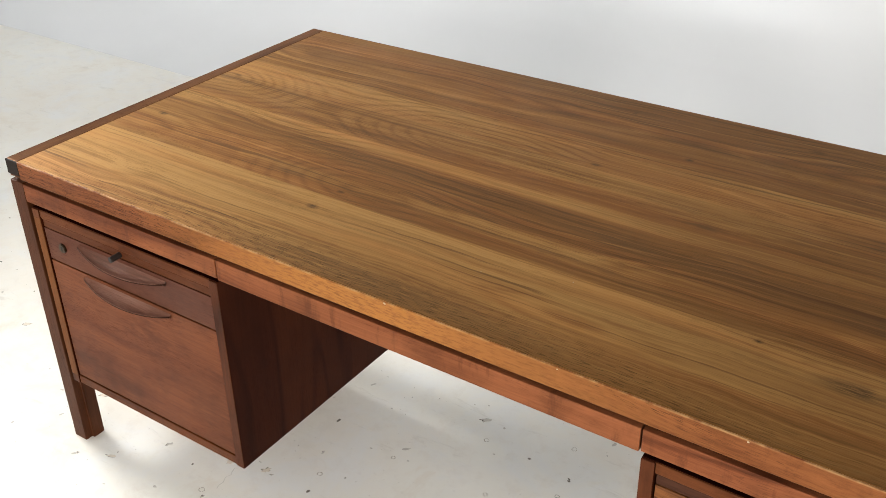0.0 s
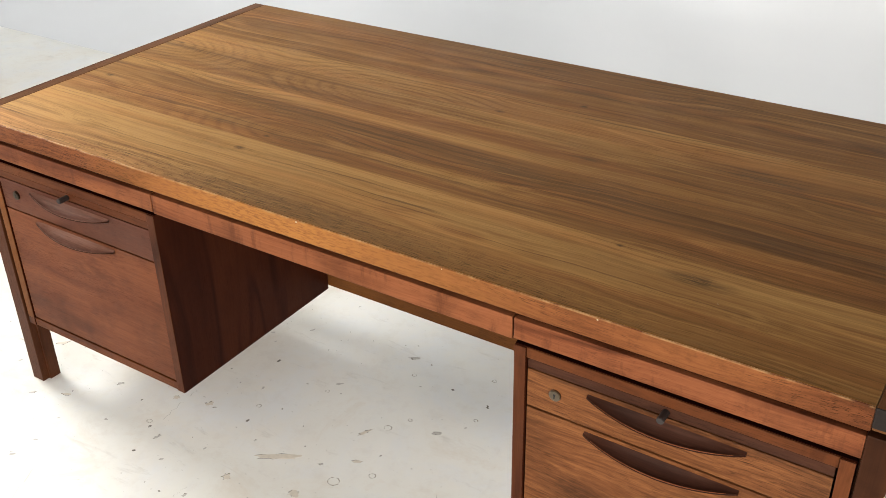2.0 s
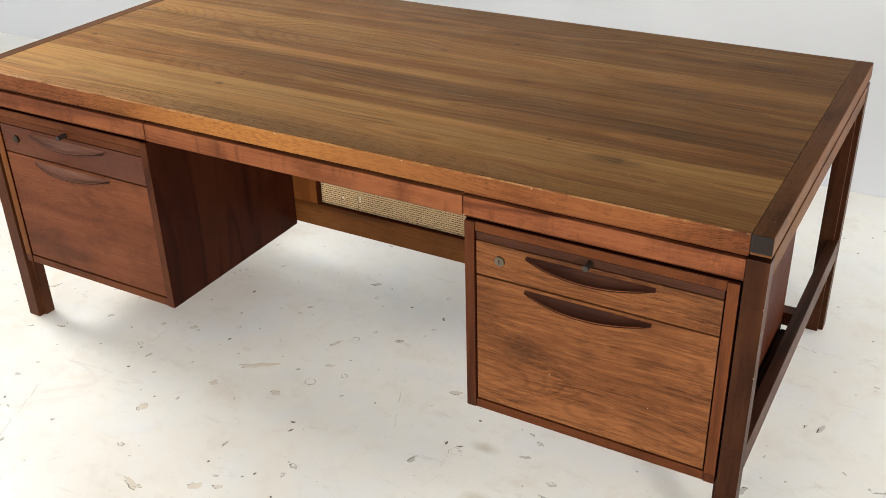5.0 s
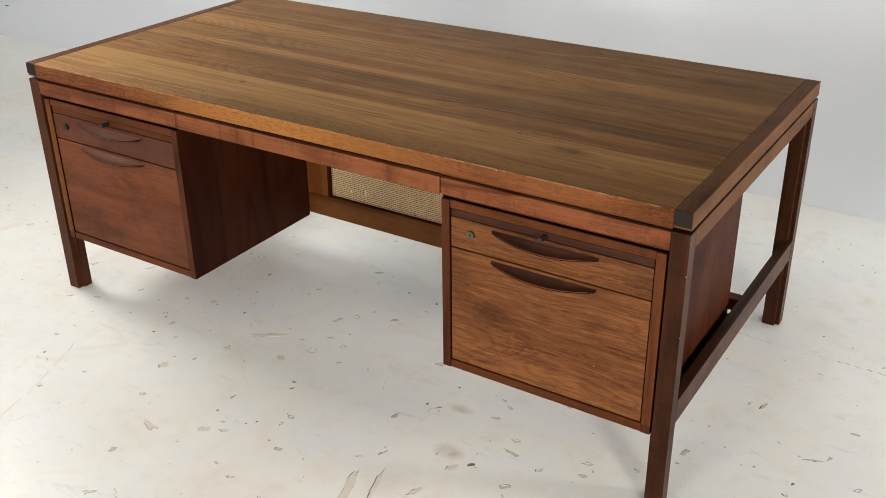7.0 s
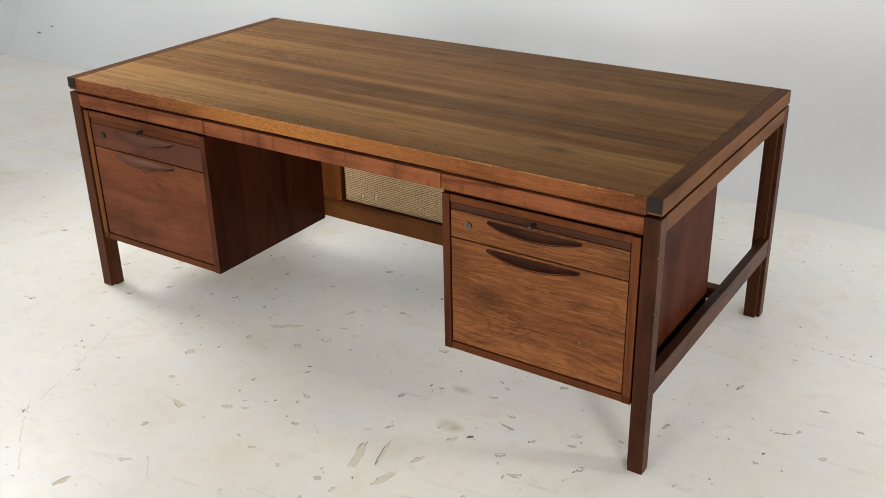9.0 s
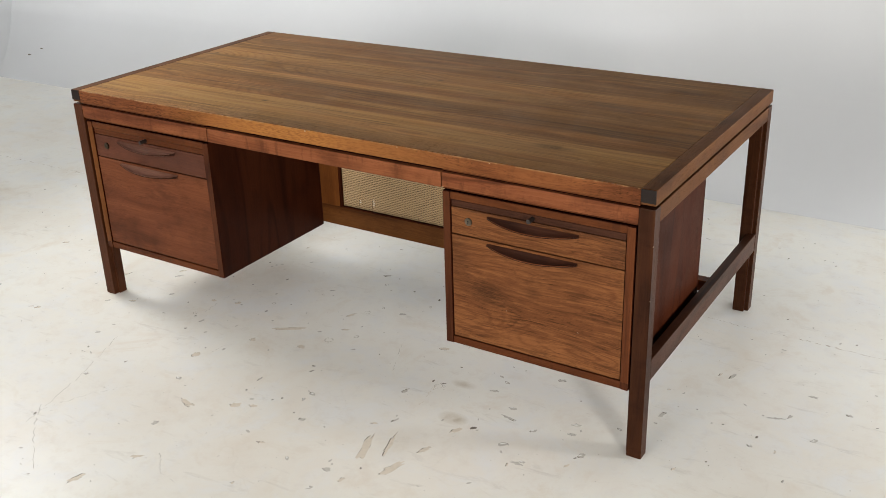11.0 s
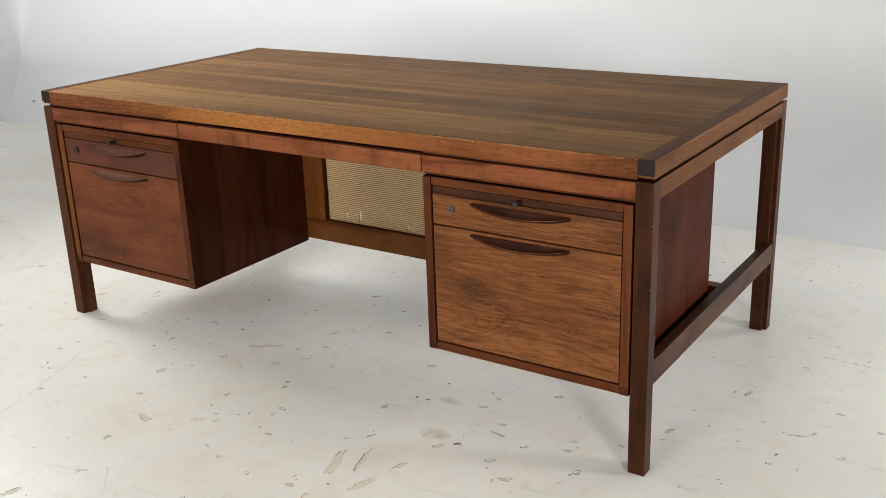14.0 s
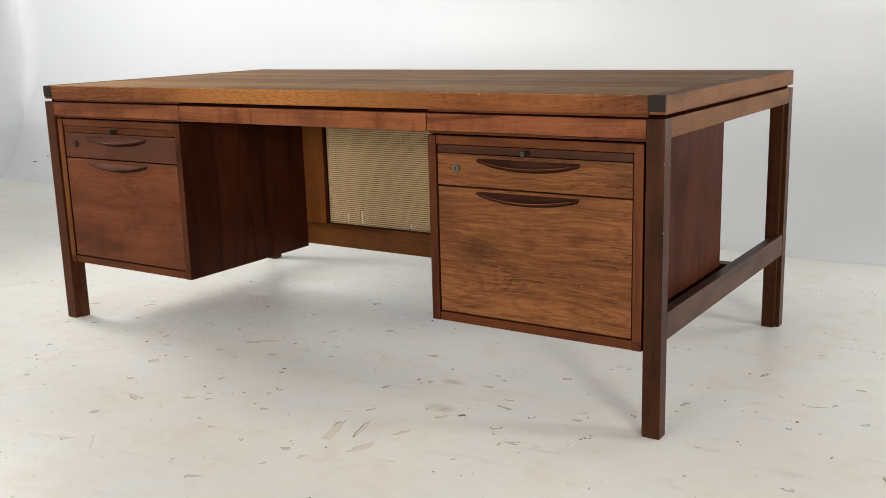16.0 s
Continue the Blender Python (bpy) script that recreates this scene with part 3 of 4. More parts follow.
for s in (-1, 1):
    a, b = (LOW_X, LOW_X + 0.037) if s < 0 else (HIGH_X - 0.037, HIGH_X)
    part("end_strip", board(a, b, 0.0025, DEPTH, 0.697, HIGH, 0.0025), WOOD_Y, tabletop, "dark reddish end strip with softened edge")
    part("end_cap", board(a, b, -0.0006, 0.0022, 0.7035, HIGH - 0.0005, 0.0010), END_GRAIN, tabletop, "nearly black end grain block")
part("underframe", board(LOW_X + 0.012, HIGH_X - 0.012, 0.018, DEPTH - 0.012, 0.6860, 0.6965, 0.0), WOOD_GAP_SHADE, desk)


def side_x(sx, inset):
    """A place that far in from an end of the desk."""
    return LOW_X + inset if sx < 0 else HIGH_X - inset


# legs, rabbeted on their inner corners
def leg(sx, front):
    y0, sy = (0.0, 1) if front else (DEPTH, -1)
    outline = [(0, 0), (0, 0.036), (0.012, 0.036), (0.012, 0.048), (0.048, 0.048), (0.048, 0.018), (0.040, 0.018), (0.040, 0)]
    part("leg", prism([(side_x(sx, x), y0 + sy * y) for x, y in outline], 0.0, 0.6893, 0.0016), WOOD_LEG_RED if front and sx < 0 else WOOD_Z, desk)


for sx in (-1, 1):
    for front in (True, False):
        leg(sx, front)
    a, b = sorted((side_x(sx, 0.0005), side_x(sx, 0.026)))
    part("side_apron", board(a, b, 0.0365, DEPTH - 0.0365, 0.648, 0.6893), WOOD_Y, desk)
    part("side_rail", board(a, b, 0.0365, DEPTH - 0.0365, 0.216, 0.276, 0.002), DARK_RAIL, desk)
    # added dark board hides the lit floor between rail and pedestal
    e, f = sorted((side_x(sx, 0.0268), side_x(sx, 0.0435)))
    part("ledger", board(e, f, 0.060, 0.515, 0.222, 0.244, 0.001), WOOD_DARK, desk)
    c, d = sorted((sx * 0.4165, side_x(sx, 0.0405)))
    part("front_apron", board(c, d, 0.0, 0.022, 0.6475, 0.6872), WOOD_X, desk)
    part("spacer_strip", board(c, d, 0.006, 0.0175, 0.6915, 0.6965, 0.0006), WOOD_RAIL, desk)
    part("recessed_strip", board(c, d, 0.008, 0.020, 0.6408, 0.6462, 0.0006), WOOD_RAIL, desk)
    # added strip, coloured as the shade between apron and top
    part("shadow_gap", board(c, d, 0.010, 0.0175, 0.6875, 0.6912, 0.0004), WOOD_GAP_SHADE, desk)
part("back_apron", board(LOW_X + 0.0485, HIGH_X - 0.0485, DEPTH - 0.026, DEPTH - 0.003, 0.648, 0.6895), WOOD_X, desk)
part("stretcher", board(LOW_X + 0.0265, HIGH_X - 0.0265, 0.545, 0.578, 0.236, 0.270), WOOD_X, desk)

# the same painted shade above the centre drawer
part("shadow_gap", board(-0.4135, 0.4135, 0.015, 0.0178, 0.6875, 0.6965, 0.0004), WOOD_GAP_SHADE, desk)
centre_drawer = part("centre_drawer", board(-0.4135, 0.4135, 0.0, 0.020, 0.645, 0.6872), WOOD_X, desk, "slim walnut pencil drawer front")
part("drawer_tray", board(-0.38, 0.38, 0.0205, 0.44, 0.651, 0.684, 0.0), WOOD_DARK, centre_drawer)


def crescent(u):
    """Reach, drop and lower edge of a grip at a place along it, -1 to 1."""
    w = 0.07 + 0.93 * max(1 - u * u, 0.0)
    return w, 0.0015 + 0.0225 * w ** 0.9, 0.0015 + 0.0140 * w ** 0.9, 0.004 + 0.021 * w ** 0.8


def hollow_out(ob, x, z):
    """Cuts the crescent hollow of a grip into a drawer front."""
    bm = bmesh.new()
    outline = [(x + 0.1278 * k / 12, z - 0.0002) for k in range(-12, 13)] + [(x + 0.1278 * k / 12, z - crescent(k / 12)[3] + 0.0015) for k in range(12, -13, -1)]
    rings = [[bm.verts.new((px, y, pz)) for px, pz in outline] for y in (-0.01, 0.0125)]
    bm.faces.new(rings[0]), bm.faces.new(rings[1])
    for n in range(len(outline)):
        q = (n + 1) % len(outline)
        bm.faces.new((rings[0][n], rings[0][q], rings[1][q], rings[1][n]))
    cutter = new("cutter", mesh_of("cutter", bm, WOOD_PULL))
    cut = ob.modifiers.new("hollow", "BOOLEAN")
    cut.operation, cut.solver, cut.object = "DIFFERENCE", "EXACT", cutter
    hollowed = bpy.data.meshes.new_from_object(ob.evaluated_get(bpy.context.evaluated_depsgraph_get()))
    ob.modifiers.clear()
    ob.data = hollowed
    bpy.data.objects.remove(cutter)


def pull(x, z, parent, wood):
    """A carved crescent grip whose upper face hollows back into the drawer front."""
    hollow_out(parent, x, z)
    bm, under_bm = bmesh.new(), bmesh.new()
    rows, rim = [], []
    lower_rows = []
    for k in range(33):
        u = -1 + k / 16
        w, reach, drop, under = crescent(u)
        inner = 0.0105 * min(1.0, 3.0 * w)
        row = [(inner, -0.0004)]
        for f in (0.02, 0.25, 0.5, 0.75, 0.92):
            row.append((inner - (reach + inner) * f, -drop * f - 0.0062 * w * math.sin(math.pi * f / 0.96) ** 0.8))
        row += [(-reach, -drop + 0.0004), (-reach - 0.0004, -drop - 0.0030), (-reach * 0.55, (-drop - 0.0028 - under) / 2 - 0.001), (0.0008, -under - 0.002), (inner, -under - 0.002)]
        rim.append((x + u * 0.128, -reach - 0.0002, z - drop + 0.0003, 0.0010 * w ** 0.5))
        rows.append([bm.verts.new((x + u * 0.128, y, z + h)) for y, h in row[:7]])
        lower_rows.append([under_bm.verts.new((x + u * 0.128, y, z + h)) for y, h in row[6:]])
    for mesh, lines in ((bm, rows), (under_bm, lower_rows)):
        for a, b in zip(lines, lines[1:]):
            for n in range(len(a) - 1):
                mesh.faces.new((a[n], a[n + 1], b[n + 1], b[n]))
            mesh.edges.get((a[1], b[1])).smooth = False
    part("pull", bm, wood, parent, "carved crescent pull", smooth=True)
    part("pull_underside", under_bm, WOOD_UNDER, parent, "underside of the pull, darkened to paint in its shade", smooth=True)
    bm = bmesh.new()
    last = None
    for px, py, pz, r in rim[2:-2]:
        now = [bm.verts.new((px, py + dy * r, pz + dz * r)) for dy, dz in ((-1, 0), (0, 1), (1, 0), (0, -1))]
        if last:
            for n in range(4):
                bm.faces.new((last[n], last[(n + 1) % 4], now[(n + 1) % 4], now[n]))
        else:
            bm.faces.new(now)
        last = now
    bm.faces.new(last)
    # the pale rim paints in the highlight along the lip
    part("pull_rim", bm, WOOD_X if wood is WOOD_PULL else LIT_PULL, parent, "paler rim of the pull, a highlight put into the colour", smooth=True)


def lock(x, z, metal, parent):
    part("lock", rod((x, 0.004, z), "-y", 0.0105, 0.0065, 28, 0.0012), metal, parent, "round cylinder lock")
    bm = rod((x, -0.0022, z + 0.0018), "-y", 0.0022, 0.0006, 12)
    add_box(bm, x - 0.0011, x + 0.0011, -0.0028, -0.0022, z - 0.0048, z + 0.0015)
    part("keyhole", bm, BLACK, parent)


def pedestal(x0, x1, low, big, small, slide_wood, metal, grip):
    body = part("pedestal", board(x0 + 0.022, x1 - 0.022, 0.495, 0.513, low + 0.006, 0.634), WOOD_X, desk, "hanging walnut pedestal carcass")
    part("side_panel", board(x0, x0 + 0.0215, 0.0, 0.515, low, 0.6375, 0.002), WOOD_SIDE if x0 < 0 else WOOD_SIDE_SHADED, body)
    part("side_panel", board(x1 - 0.0215, x1, 0.0, 0.515, low, 0.6375, 0.002), WOOD_SIDE_SHADED if x0 < 0 else WOOD_SIDE, body)
    inner = (x0 + 0.0004, x0 + 0.0211) if x1 > 0 else (x1 - 0.0211, x1 - 0.0004)
    part("front_lipping", board(inner[0], inner[1], -0.0012, -0.0002, low + 0.001, 0.6365, 0.0003), DARK_LIPPING, body)
    outer = (x1 - 0.0212, x1 - 0.0003) if x1 > 0 else (x0 + 0.0003, x0 + 0.0212)
    part("front_lipping", board(outer[0], outer[1], -0.0012, -0.0002, low + 0.0215, 0.6170 if x1 < 0 else 0.6365, 0.0003), WOOD_STILE if x1 < 0 else LIPPING, body)
    part("lipping_end", board(outer[0], outer[1], -0.0012, -0.0002, low + 0.001, low + 0.0212, 0.0003), DARK_LIPPING, body)
    if x1 < 0:
        part("lipping_end", board(outer[0], outer[1], -0.0012, -0.0002, 0.6173, 0.6365, 0.0003), LIPPING, body)
    part("bottom_panel", board(x0 + 0.0218, x1 - 0.0218, 0.001, 0.494, low + 0.0005, low + 0.0215), WOOD_RAIL, body)
    part("top_rail", board(x0 + 0.0218, x1 - 0.0218, 0.001, 0.494, 0.6175, 0.637), WOOD_RAIL, body)
    # added sheet, coloured as the shade between apron and pedestal
    part("top_cover", board(x0 + 0.001, x1 - 0.001, 0.003, 0.494, 0.6378, 0.6390, 0.0), WOOD_GAP_SHADE, body)
    # added black block keeps the gaps round the drawers dark
    part("dust_liner", board(x0 + 0.0218, x1 - 0.0218, 0.030, 0.494, low + 0.023, 0.616, 0.0), BLACK, body)
    a, b = x0 + 0.0245, x1 - 0.0245
    slide = part("writing_slide", board(a, b, 0.003, 0.028, 0.5985, 0.6160, 0.001), slide_wood, desk, "pull-out walnut writing slide")
    part("knob", rod(((x0 + x1) / 2 - 0.006, 0.004, 0.6065), "-y", 0.0062, 0.026, 18, 0.001), KNOB_DARK, slide, "small dark peg knob")
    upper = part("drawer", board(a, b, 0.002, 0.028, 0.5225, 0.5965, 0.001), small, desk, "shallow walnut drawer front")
    pull((x0 + x1) / 2 - 0.0065, 0.5885, upper, grip)
    lock(x0 + 0.0765, 0.563, metal, upper)
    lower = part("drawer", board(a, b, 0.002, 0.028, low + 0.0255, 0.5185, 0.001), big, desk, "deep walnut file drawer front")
    pull((x0 + x1) / 2 - 0.0085, 0.5125, lower, grip)


pedestal(0.4185, 0.9540, 0.192, WOOD_FIG, WOOD_FIG, WOOD_DARK, NICKEL, WOOD_PULL)
pedestal(-0.9555, -0.4175, 0.189, WOOD_PLAIN, WOOD_STAINED, WOOD_RAIL, BRASS, LIT_PULL)

# cane panel between the pedestals
panel = part("modesty_panel", board(-0.450, 0.450, 0.5155, 0.541, 0.199, 0.270, 0.0015), PANEL_RAIL, desk, "walnut framed panel of woven cane")
part("panel_stile", board(-0.450, -0.335, 0.5155, 0.541, 0.2702, 0.688, 0.0015), WOOD_STILE, panel)
part("panel_stile", board(0.335, 0.450, 0.5155, 0.541, 0.2702, 0.688, 0.0015), WOOD_STILE, panel)
part("panel_rail", board(-0.3348, 0.3348, 0.5155, 0.541, 0.615, 0.688, 0.0015), WOOD_X, panel)
part("panel_bead", board(-0.3348, -0.3270, 0.5120, 0.5250, 0.2705, 0.6148, 0.001), WOOD_SIDE, panel)
part("panel_bead", board(0.3270, 0.3348, 0.5120, 0.5250, 0.2705, 0.6148, 0.001), WOOD_SIDE, panel)
part("panel_bead", board(-0.3268, 0.3268, 0.5120, 0.5250, 0.2705, 0.2745, 0.001), WOOD_SIDE, panel)
rng = random.Random(4)
PITCH, WARP, WEAVE = 0.0064, 0.0070, 0.0010
COLUMNS, ROWS, FOOT = 95, 53, 0.2735
TORN = {10: 5, 18: 7, 45: 3, 71: 2}


def strand(bm, points, half, across):
    """A flat cane splint with a domed front along points; half: its half width at each point."""
    last = None
    for (x, y, z), h in zip(points, half):
        a, b = (h, 0.0) if across == "x" else (0.0, h)
        now = [bm.verts.new(p) for p in ((x - a, y, z - b), (x, y - 0.0007, z), (x + a, y, z + b), (x, y + 0.0006, z))]
        if last:
            for q in range(4):
                bm.faces.new((last[q], last[(q + 1) % 4], now[(q + 1) % 4], now[q]))
        last = now


reeds, warps = bmesh.new(), bmesh.new()
for n in range(ROWS):
    z = FOOT + n * PITCH
    breaks = [0] + sorted(k for k, high in TORN.items() if n < high or rng.random() < 0.03) + [COLUMNS]
    for left, right in zip(breaks, breaks[1:]):
        count = 3 * (right - left)
        along = [left + 0.12 + (right - left - 0.24) * k / count for k in range(count + 1)]
        points = [(-0.3325 + u * WARP, 0.5290 + WEAVE * math.cos(math.pi * (u - 0.5 + n)) + rng.uniform(-0.0001, 0.0001), z + rng.uniform(-0.0003, 0.0003)) for u in along]
        strand(reeds, points, [0.0021 + rng.uniform(-0.0004, 0.0003) for u in along], "z")
for k in range(COLUMNS):
    x = -0.3325 + (k + 0.5) * WARP + rng.uniform(-0.0005, 0.0005)
    first = 2 * TORN.get(k, 0)
    points = [(x + rng.uniform(-0.0002, 0.0002), 0.5290 - WEAVE * math.cos(math.pi * (k + q / 2)), FOOT + q * PITCH / 2) for q in range(first, 2 * ROWS - 1)]
    thin = rng.choice((0.0010, 0.0013, 0.0015, 0.0017))
    strand(warps, points, [thin] * len(points), "x")
tagged(part("cane_reeds", reeds, CANE, panel, "pale golden woven cane with small breaks"), kind="stuff")
tagged(part("cane_warp", warps, CANE_DARK, panel, "thin upright cane splints woven through the reeds"), kind="stuff")
backing = bmesh.new()
for k in range(COLUMNS):
    x = -0.3325 + k * WARP
    add_box(backing, x, x + WARP - 0.0004, 0.5330, 0.5338, FOOT + TORN.get(k, 0) * PITCH - 0.002, 0.6145)
tagged(part("cane_backing", backing, CORD, panel, "brown strips behind the cane"), kind="stuff")

# pale nicks in the finish
NICK = plain("pale_nick", (0.42, 0.32, 0.21), 0.7)
for x, y, z, w in ((0.9975, -0.0006, 0.598, 0.0035), (0.9975, -0.0006, 0.455, 0.003), (0.606, 0.0016, 0.331, 0.003), (0.812, 0.0016, 0.320, 0.004), (0.560, -0.0004, 0.7335, 0.006), (-0.03, -0.0004, 0.7340, 0.008), (0.28, -0.0004, 0.7338, 0.005)):
    part("nick", board(x - w / 4, x + w / 4, y, y + 0.002, z - w * 0.2, z + w * 0.2, 0.0002), NICK, desk)
for x, y, w in ((0.193, 0.213, 0.004), (0.70, 0.13, 0.005), (0.05, 0.16, 0.003), (0.985, 0.06, 0.004)):
    part("nick", board(x - w / 4, x + w / 4, y - 0.0006, y + 0.0006, HIGH - 0.001, HIGH + 0.0003, 0.0002), NICK, tabletop)

# the desk stands very slightly out of square
for ob in desk.children_recursive:
    for vert in ob.data.vertices:
        vert.co.x -= 0.008 * vert.co.y

# ---- marks of wear on the floor ----
def patch_of(bm, ring, z):
    low = [bm.verts.new((*p, -0.001)) for p in ring]
    high = [bm.verts.new((*p, z)) for p in ring]
    bm.faces.new(high)
    for k in range(len(ring)):
        q = (k + 1) % len(ring)
        bm.faces.new((low[k], low[q], high[q], high[k]))


def ragged(x, y, length, width, angle, rough, points):
    c, s = math.cos(radians(angle)), math.sin(radians(angle))
    ring = []
    for k in range(points):
        a = 2 * math.pi * k / points
        r = 1 + rng.uniform(-rough, rough)
        u, v = length / 2 * math.cos(a) * r, width / 2 * math.sin(a) * r
        ring.append((x + c * u - s * v, y + s * u + c * v))
    return ring


def flake(x, y, length, width, angle, material, rough=0.4, points=17, lift=0.0):
    """A chip in the floor paint; a thin broken dark rim paints in its edge shadow."""
    ring = ragged(x, y, length, width, angle, rough, points)
    bm = bmesh.new()
    patch_of(bm, ring, 0.0006 + lift)
    chip = part("paint_chip", bm, material, floor)
    if material is not GRIT:
        bm = bmesh.new()
        patch_of(bm, [(px + rng.uniform(-0.0034, 0.0010), py + rng.uniform(-0.0018, 0.0018)) for px, py in ring], 0.0003 + lift)
        part("chip_rim", bm, RIM_SHADE, chip)


for x, y, l, w, a in ((0.350, -0.309, 0.115, 0.022, 107), (0.398, -0.264, 0.10, 0.012, 105), (0.462, -0.350, 0.075, 0.020, 73), (0.491, -0.240, 0.040, 0.014, 66),
                      (0.379, -0.454, 0.022, 0.009, 80), (-0.218, -0.790, 0.040, 0.018, 70), (-0.232, -0.388, 0.050, 0.014, -20), (-0.098, -0.324, 0.030, 0.018, 40),
                      (-0.049, -0.304, 0.020, 0.016, 10), (0.516, -0.124, 0.036, 0.012, 60)):
    flake(x, y, l, w, a, BARE)
for x, y, l, w, a in ((0.321, -0.436, 0.018, 0.014, 0), (-0.232, -0.508, 0.020, 0.014, 80), 
                      (0.008, 0.369, 0.018, 0.011, 40),
                      (0.346, -0.163, 0.028, 0.004, 70), (0.729, -0.172, 0.028, 0.010, 0), (0.655, 0.250, 0.022, 0.010, 30),
                      (0.512, 0.104, 0.024, 0.008, 20), (0.612, 0.002, 0.040, 0.008, -10), (0.798, 0.015, 0.022, 0.010, 20), (1.307, 0.516, 0.022, 0.009, 0),
                      (1.242, 0.358, 0.040, 0.004, 20), (1.413, 0.469, 0.014, 0.010, 0)):
    flake(x, y, l, w, a, SCUFF_GREY)
for x, y, l, w, a in ((0.552, -0.090, 0.022, 0.010, 40), (-0.039, -0.043, 0.014, 0.006, 10), (1.225, 0.246, 0.012, 0.006, 70), (1.129, 0.260, 0.007, 0.004, 0),
                      (-0.125, -0.249, 0.007, 0.005, 0), (0.075, -0.274, 0.007, 0.005, 0), (-0.564, -0.060, 0.008, 0.005, 30), (0.061, 0.515, 0.008, 0.006, 0),
                      (1.045, 0.297, 0.005, 0.004, 0), (0.358, 0.171, 0.008, 0.005, 0), (0.360, 0.067, 0.012, 0.004, 30), (0.850, -0.077, 0.010, 0.004, 60)):
    flake(x, y, l, w, a, GRIT, 0.3, 8)


def hairline(points, width, material):
    bm = bmesh.new()
    dense = []
    for (ax, ay), (bx, by) in zip(points, points[1:]):
        for k in range(14):
            f = k / 14
            dense.append((ax + (bx - ax) * f + rng.uniform(-0.004, 0.004), ay + (by - ay) * f + rng.uniform(-0.004, 0.004)))
    edge = []
    for x, y in dense:
        w = width * rng.uniform(0.2, 1.0)
        edge.append((bm.verts.new((x - w, y - w * 0.4, 0.0004)), bm.verts.new((x + w, y + w * 0.4, 0.0004))))
    for a, b in zip(edge, edge[1:]):
        if rng.random() < 0.8:
            bm.faces.new((a[0], a[1], b[1], b[0]))
    part("hairline_crack", bm, material, floor)


for x, y, l, w, a in ((-0.258, 0.104, 0.115, 0.016, 32), (-0.148, 0.031, 0.024, 0.018, 20), (-0.315, -0.009, 0.018, 0.016, 0), (-0.408, -0.169, 0.028, 0.020, 70),
                      (-0.094, 0.189, 0.020, 0.009, 30), (-0.536, 0.162, 0.020, 0.012, 50), (-0.626, 0.136, 0.018, 0.012, 0), (-0.140, 0.280, 0.034, 0.008, 70)):
    flake(x, y, l, w, a, BARE)


def ring_mark(x, y, radius, width):
    bm = bmesh.new()
    edge = []
    for k in range(25):
        a = 2 * math.pi * k / 24
        r, w = radius * rng.uniform(0.93, 1.07), width * rng.uniform(0.3, 1.0)
        edge.append((bm.verts.new((x + (r - w) * math.cos(a), y + 0.9 * (r - w) * math.sin(a), 0.0005)), bm.verts.new((x + (r + w) * math.cos(a), y + 0.9 * (r + w) * math.sin(a), 0.0005))))
    for a, b in zip(edge, edge[1:]):
        if rng.random() < 0.85:
            bm.faces.new((a[0], a[1], b[1], b[0]))
    part("ring_stain", bm, RING, floor, "faint brown ring stain")


for x, y, radius in ((-0.103, 0.323, 0.0095), (-0.074, 0.375, 0.005), (-0.168, 0.529, 0.006), (-0.317, 0.358, 0.005), (-0.614, 0.035, 0.007), (-0.099, 0.108, 0.014),
                     (-0.035, 0.169, 0.008), (0.062, 0.458, 0.005), (0.021, 0.616, 0.006), (-0.425, 0.221, 0.006)):
    ring_mark(x, y, radius, 0.0011)
for x, y, l in ((-0.025, -0.070, 0.014), (-0.059, 0.233, 0.006), (0.096, 0.112, 0.007), (0.058, 0.521, 0.010), (-0.368, 0.243, 0.006), (-0.281, 0.220, 0.005), (-0.411, -0.124, 0.007), (0.326, 0.063, 0.012), (-0.509, 0.392, 0.014)):
    flake(x, y, l, l * 0.45, rng.uniform(0, 180), GRIT, 0.3, 8)
hairline([(-0.590, 0.055), (-0.605, 0.198)], 0.0009, SCUFF_GREY)
hairline([(-0.373, -0.131), (-0.369, -0.075)], 0.0009, SCUFF_GREY)
hairline([(0.120, 0.194), (0.195, 0.040)], 0.0009, SCUFF_GREY)
hairline([(0.339, 0.027), (0.351, 0.063), (0.372, 0.050), (0.345, 0.020)], 0.0008, RING)
hairline([(-0.552, -0.688), (-0.62, -0.45), (-0.726, -0.191)], 0.0010, SCUFF_GREY)
hairline([(-0.582, -0.645), (-0.52, -0.50), (-0.441, -0.396)], 0.0010, SCUFF_GREY)
hairline([(-0.111, -0.601), (-0.05, -0.66), (0.02, -0.676)], 0.0014, SCUFF_GREY)
hairline([(0.362, -0.063), (0.35, 0.0), (0.347, 0.053)], 0.0010, BARE)
hairline([(-0.35, -0.82), (-0.50, -0.70), (-0.60, -0.60)], 0.0014, SCUFF_GREY)
# the worn line where two pours of the floor meet
for k in range(9):
    hairline([(0.72 + 0.17 * k, 0.828 + 0.006 * (k % 2)), (0.89 + 0.17 * k, 0.834 - 0.006 * (k % 2))], 0.0028, JOINT)
for k in range(8):
    hairline([(-3.1 + 0.17 * k, 0.800 + 0.004 * k), (-2.93 + 0.17 * k, 0.804 + 0.004 * k)], 0.0024, JOINT)

# scattered small chips
for k in range(90):
    x, y = rng.uniform(-1.7, 1.6), rng.uniform(-1.0, 0.78)
    size = 0.005 + 0.012 * rng.random() ** 2
    flake(x, y, size * rng.uniform(1.2, 2.6), size * 0.7, rng.uniform(20, 110), BARE if rng.random() < 0.6 else SCUFF_GREY, 0.45, 9, 0.0004)

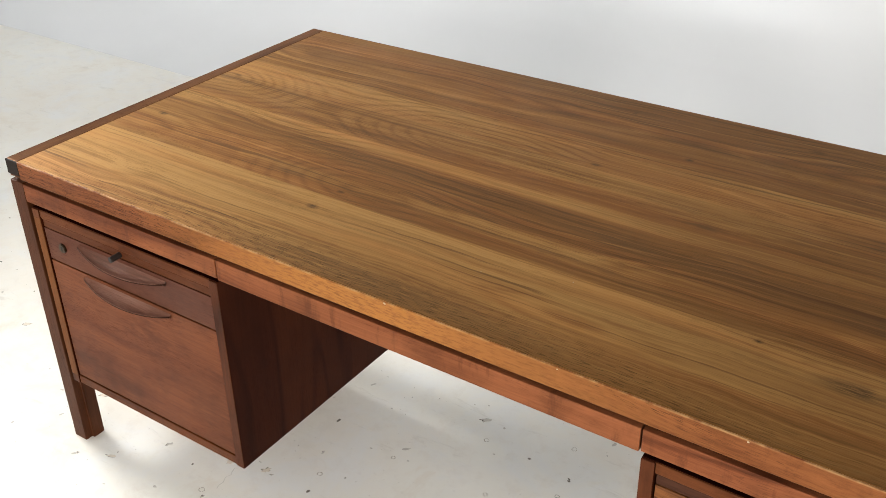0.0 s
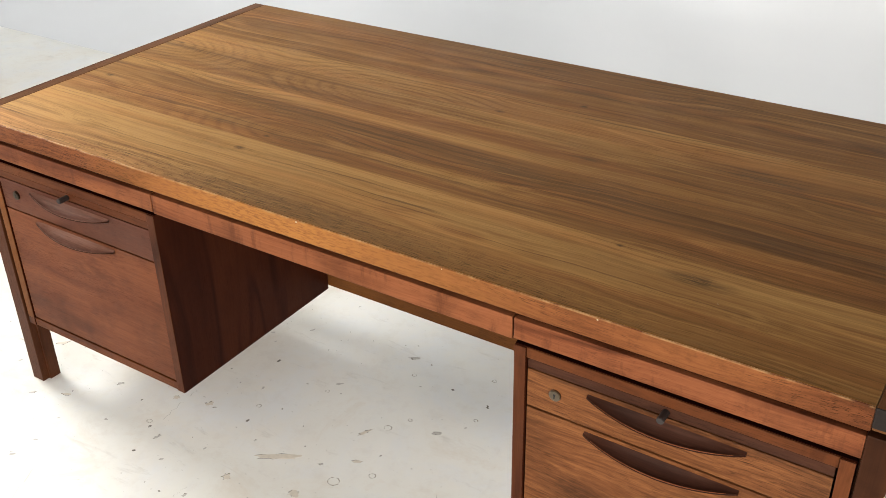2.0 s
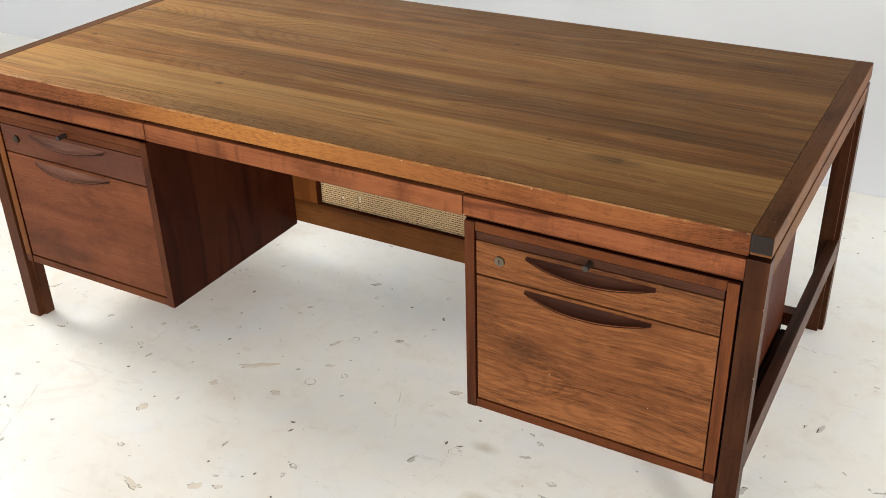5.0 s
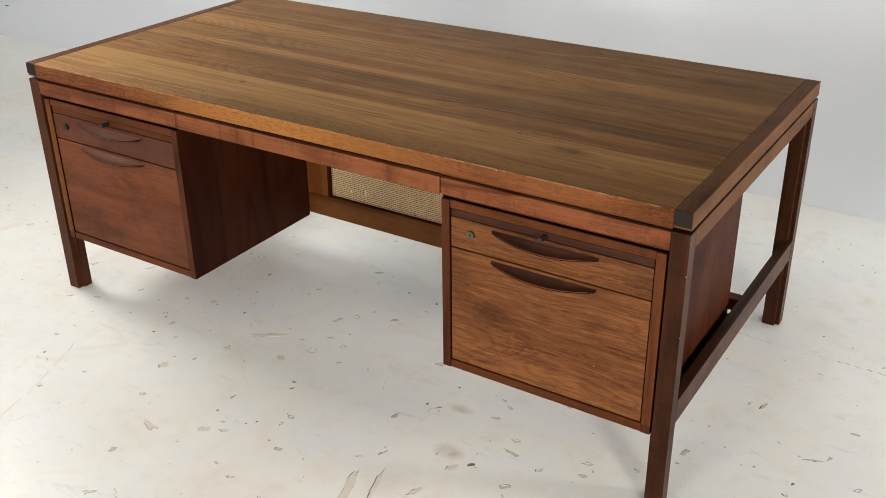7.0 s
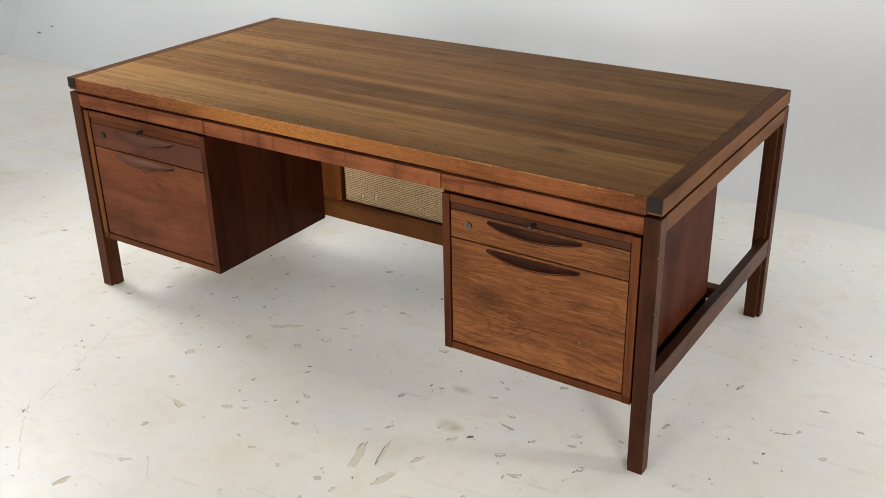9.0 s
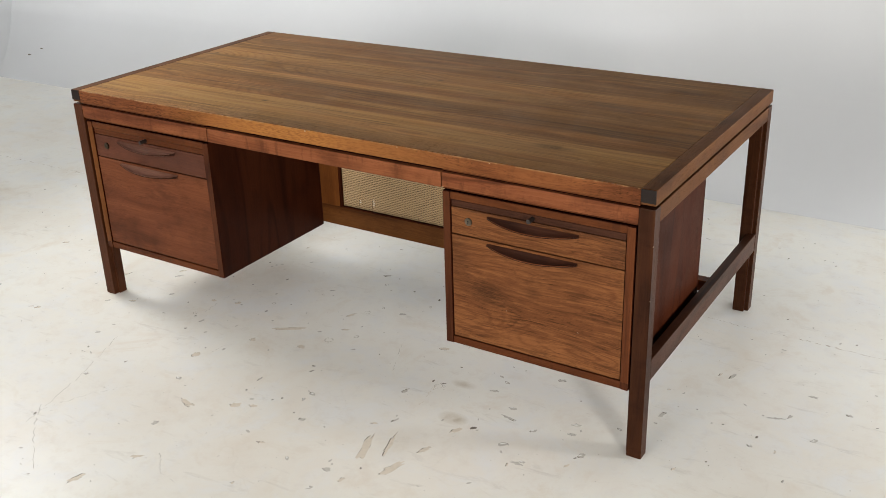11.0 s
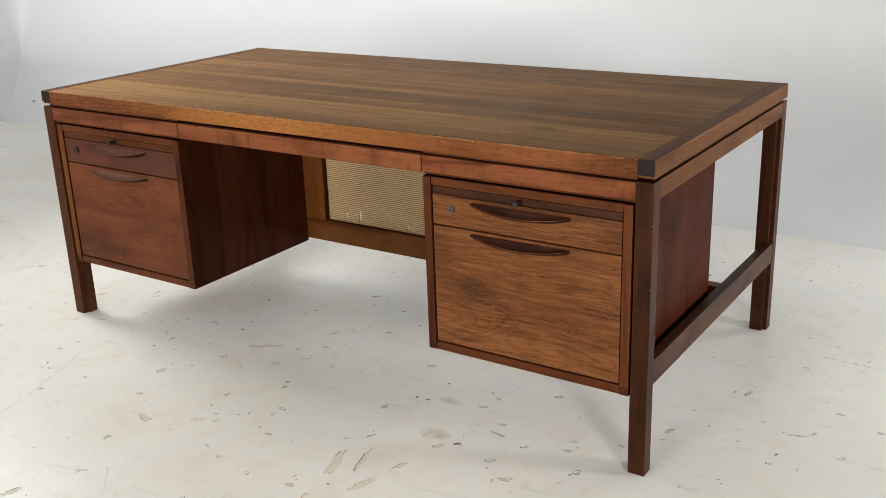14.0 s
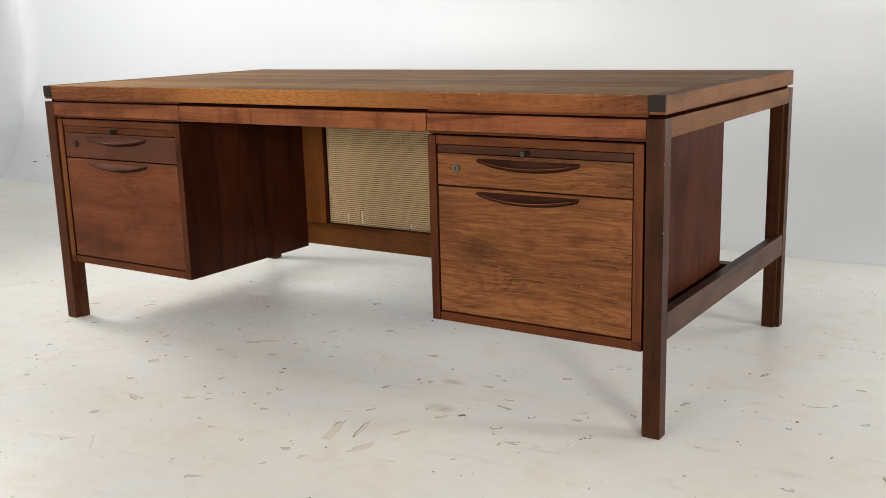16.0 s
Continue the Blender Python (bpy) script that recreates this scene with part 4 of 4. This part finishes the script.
BLISTER = plain("raised_white_paint", (0.80, 0.795, 0.77), 0.35, 0.0, 0.15, 40.0, 0.4)


def blister(x, y, size):
    """A small lifted flap of paint with a grey hollow under its edge."""
    angle = rng.uniform(0, 360)
    size *= 0.72
    flake(x, y, size * 1.3, size * 0.8, angle, SCUFF_GREY, 0.4, 9)
    bm = bmesh.new()
    ring = ragged(x - size * 0.22, y + size * 0.10, size * 1.0, size * 0.5, angle, 0.35, 8)
    low = [bm.verts.new((px, py, 0.0)) for px, py in ring]
    top = bm.verts.new((x - size * 0.1, y, size * 0.14))
    for n in range(len(low)):
        bm.faces.new((low[n], low[(n + 1) % len(low)], top))
    part("paint_blister", bm, BLISTER, floor)


for x, y, size in ((0.66, -0.115, 0.026), (0.70, -0.02, 0.020), (0.79, 0.06, 0.024), (0.60, 0.05, 0.022), (0.52, 0.16, 0.018), (0.86, -0.06, 0.022), (0.74, -0.16, 0.018), (0.90, 0.10, 0.014),
                   (0.06, -0.17, 0.022), (0.055, -0.205, 0.016), (1.30, -0.10, 0.026), (1.22, 0.20, 0.016), (1.36, 0.30, 0.020), (0.20, -0.45, 0.018), (-0.35, -0.30, 0.022), (-0.62, -0.42, 0.018), (-0.80, -0.22, 0.020), (0.33, -0.52, 0.016)):
    blister(x, y, size)

wall = bpy.data.objects["wall_cove"]
for x, y, z, size in ((-4.289, 2.187, 0.060, 0.011), (-4.250, 2.262, 0.090, 0.009)):
    part("wall_speck", board(x - size, x + size, y - size * 0.5, y + size * 0.5, z - 0.004, z + 0.004, 0.002), GRIT, wall)

specks = (bmesh.new(), bmesh.new())
for k in range(900):
    x, y = rng.uniform(-2.2, 1.9), rng.uniform(-1.1, 1.7)
    size = 0.0016 + 0.006 * rng.random() ** 3
    patch_of(specks[k % 5 == 0], ragged(x, y, size * rng.uniform(1, 2.6), size, rng.uniform(0, 180), 0.35, 7), 0.0005)
for bm, material in zip(specks, (SCUFF_GREY, GRIT)):
    tagged(part("floor_specks", bm, material, floor), kind="stuff")
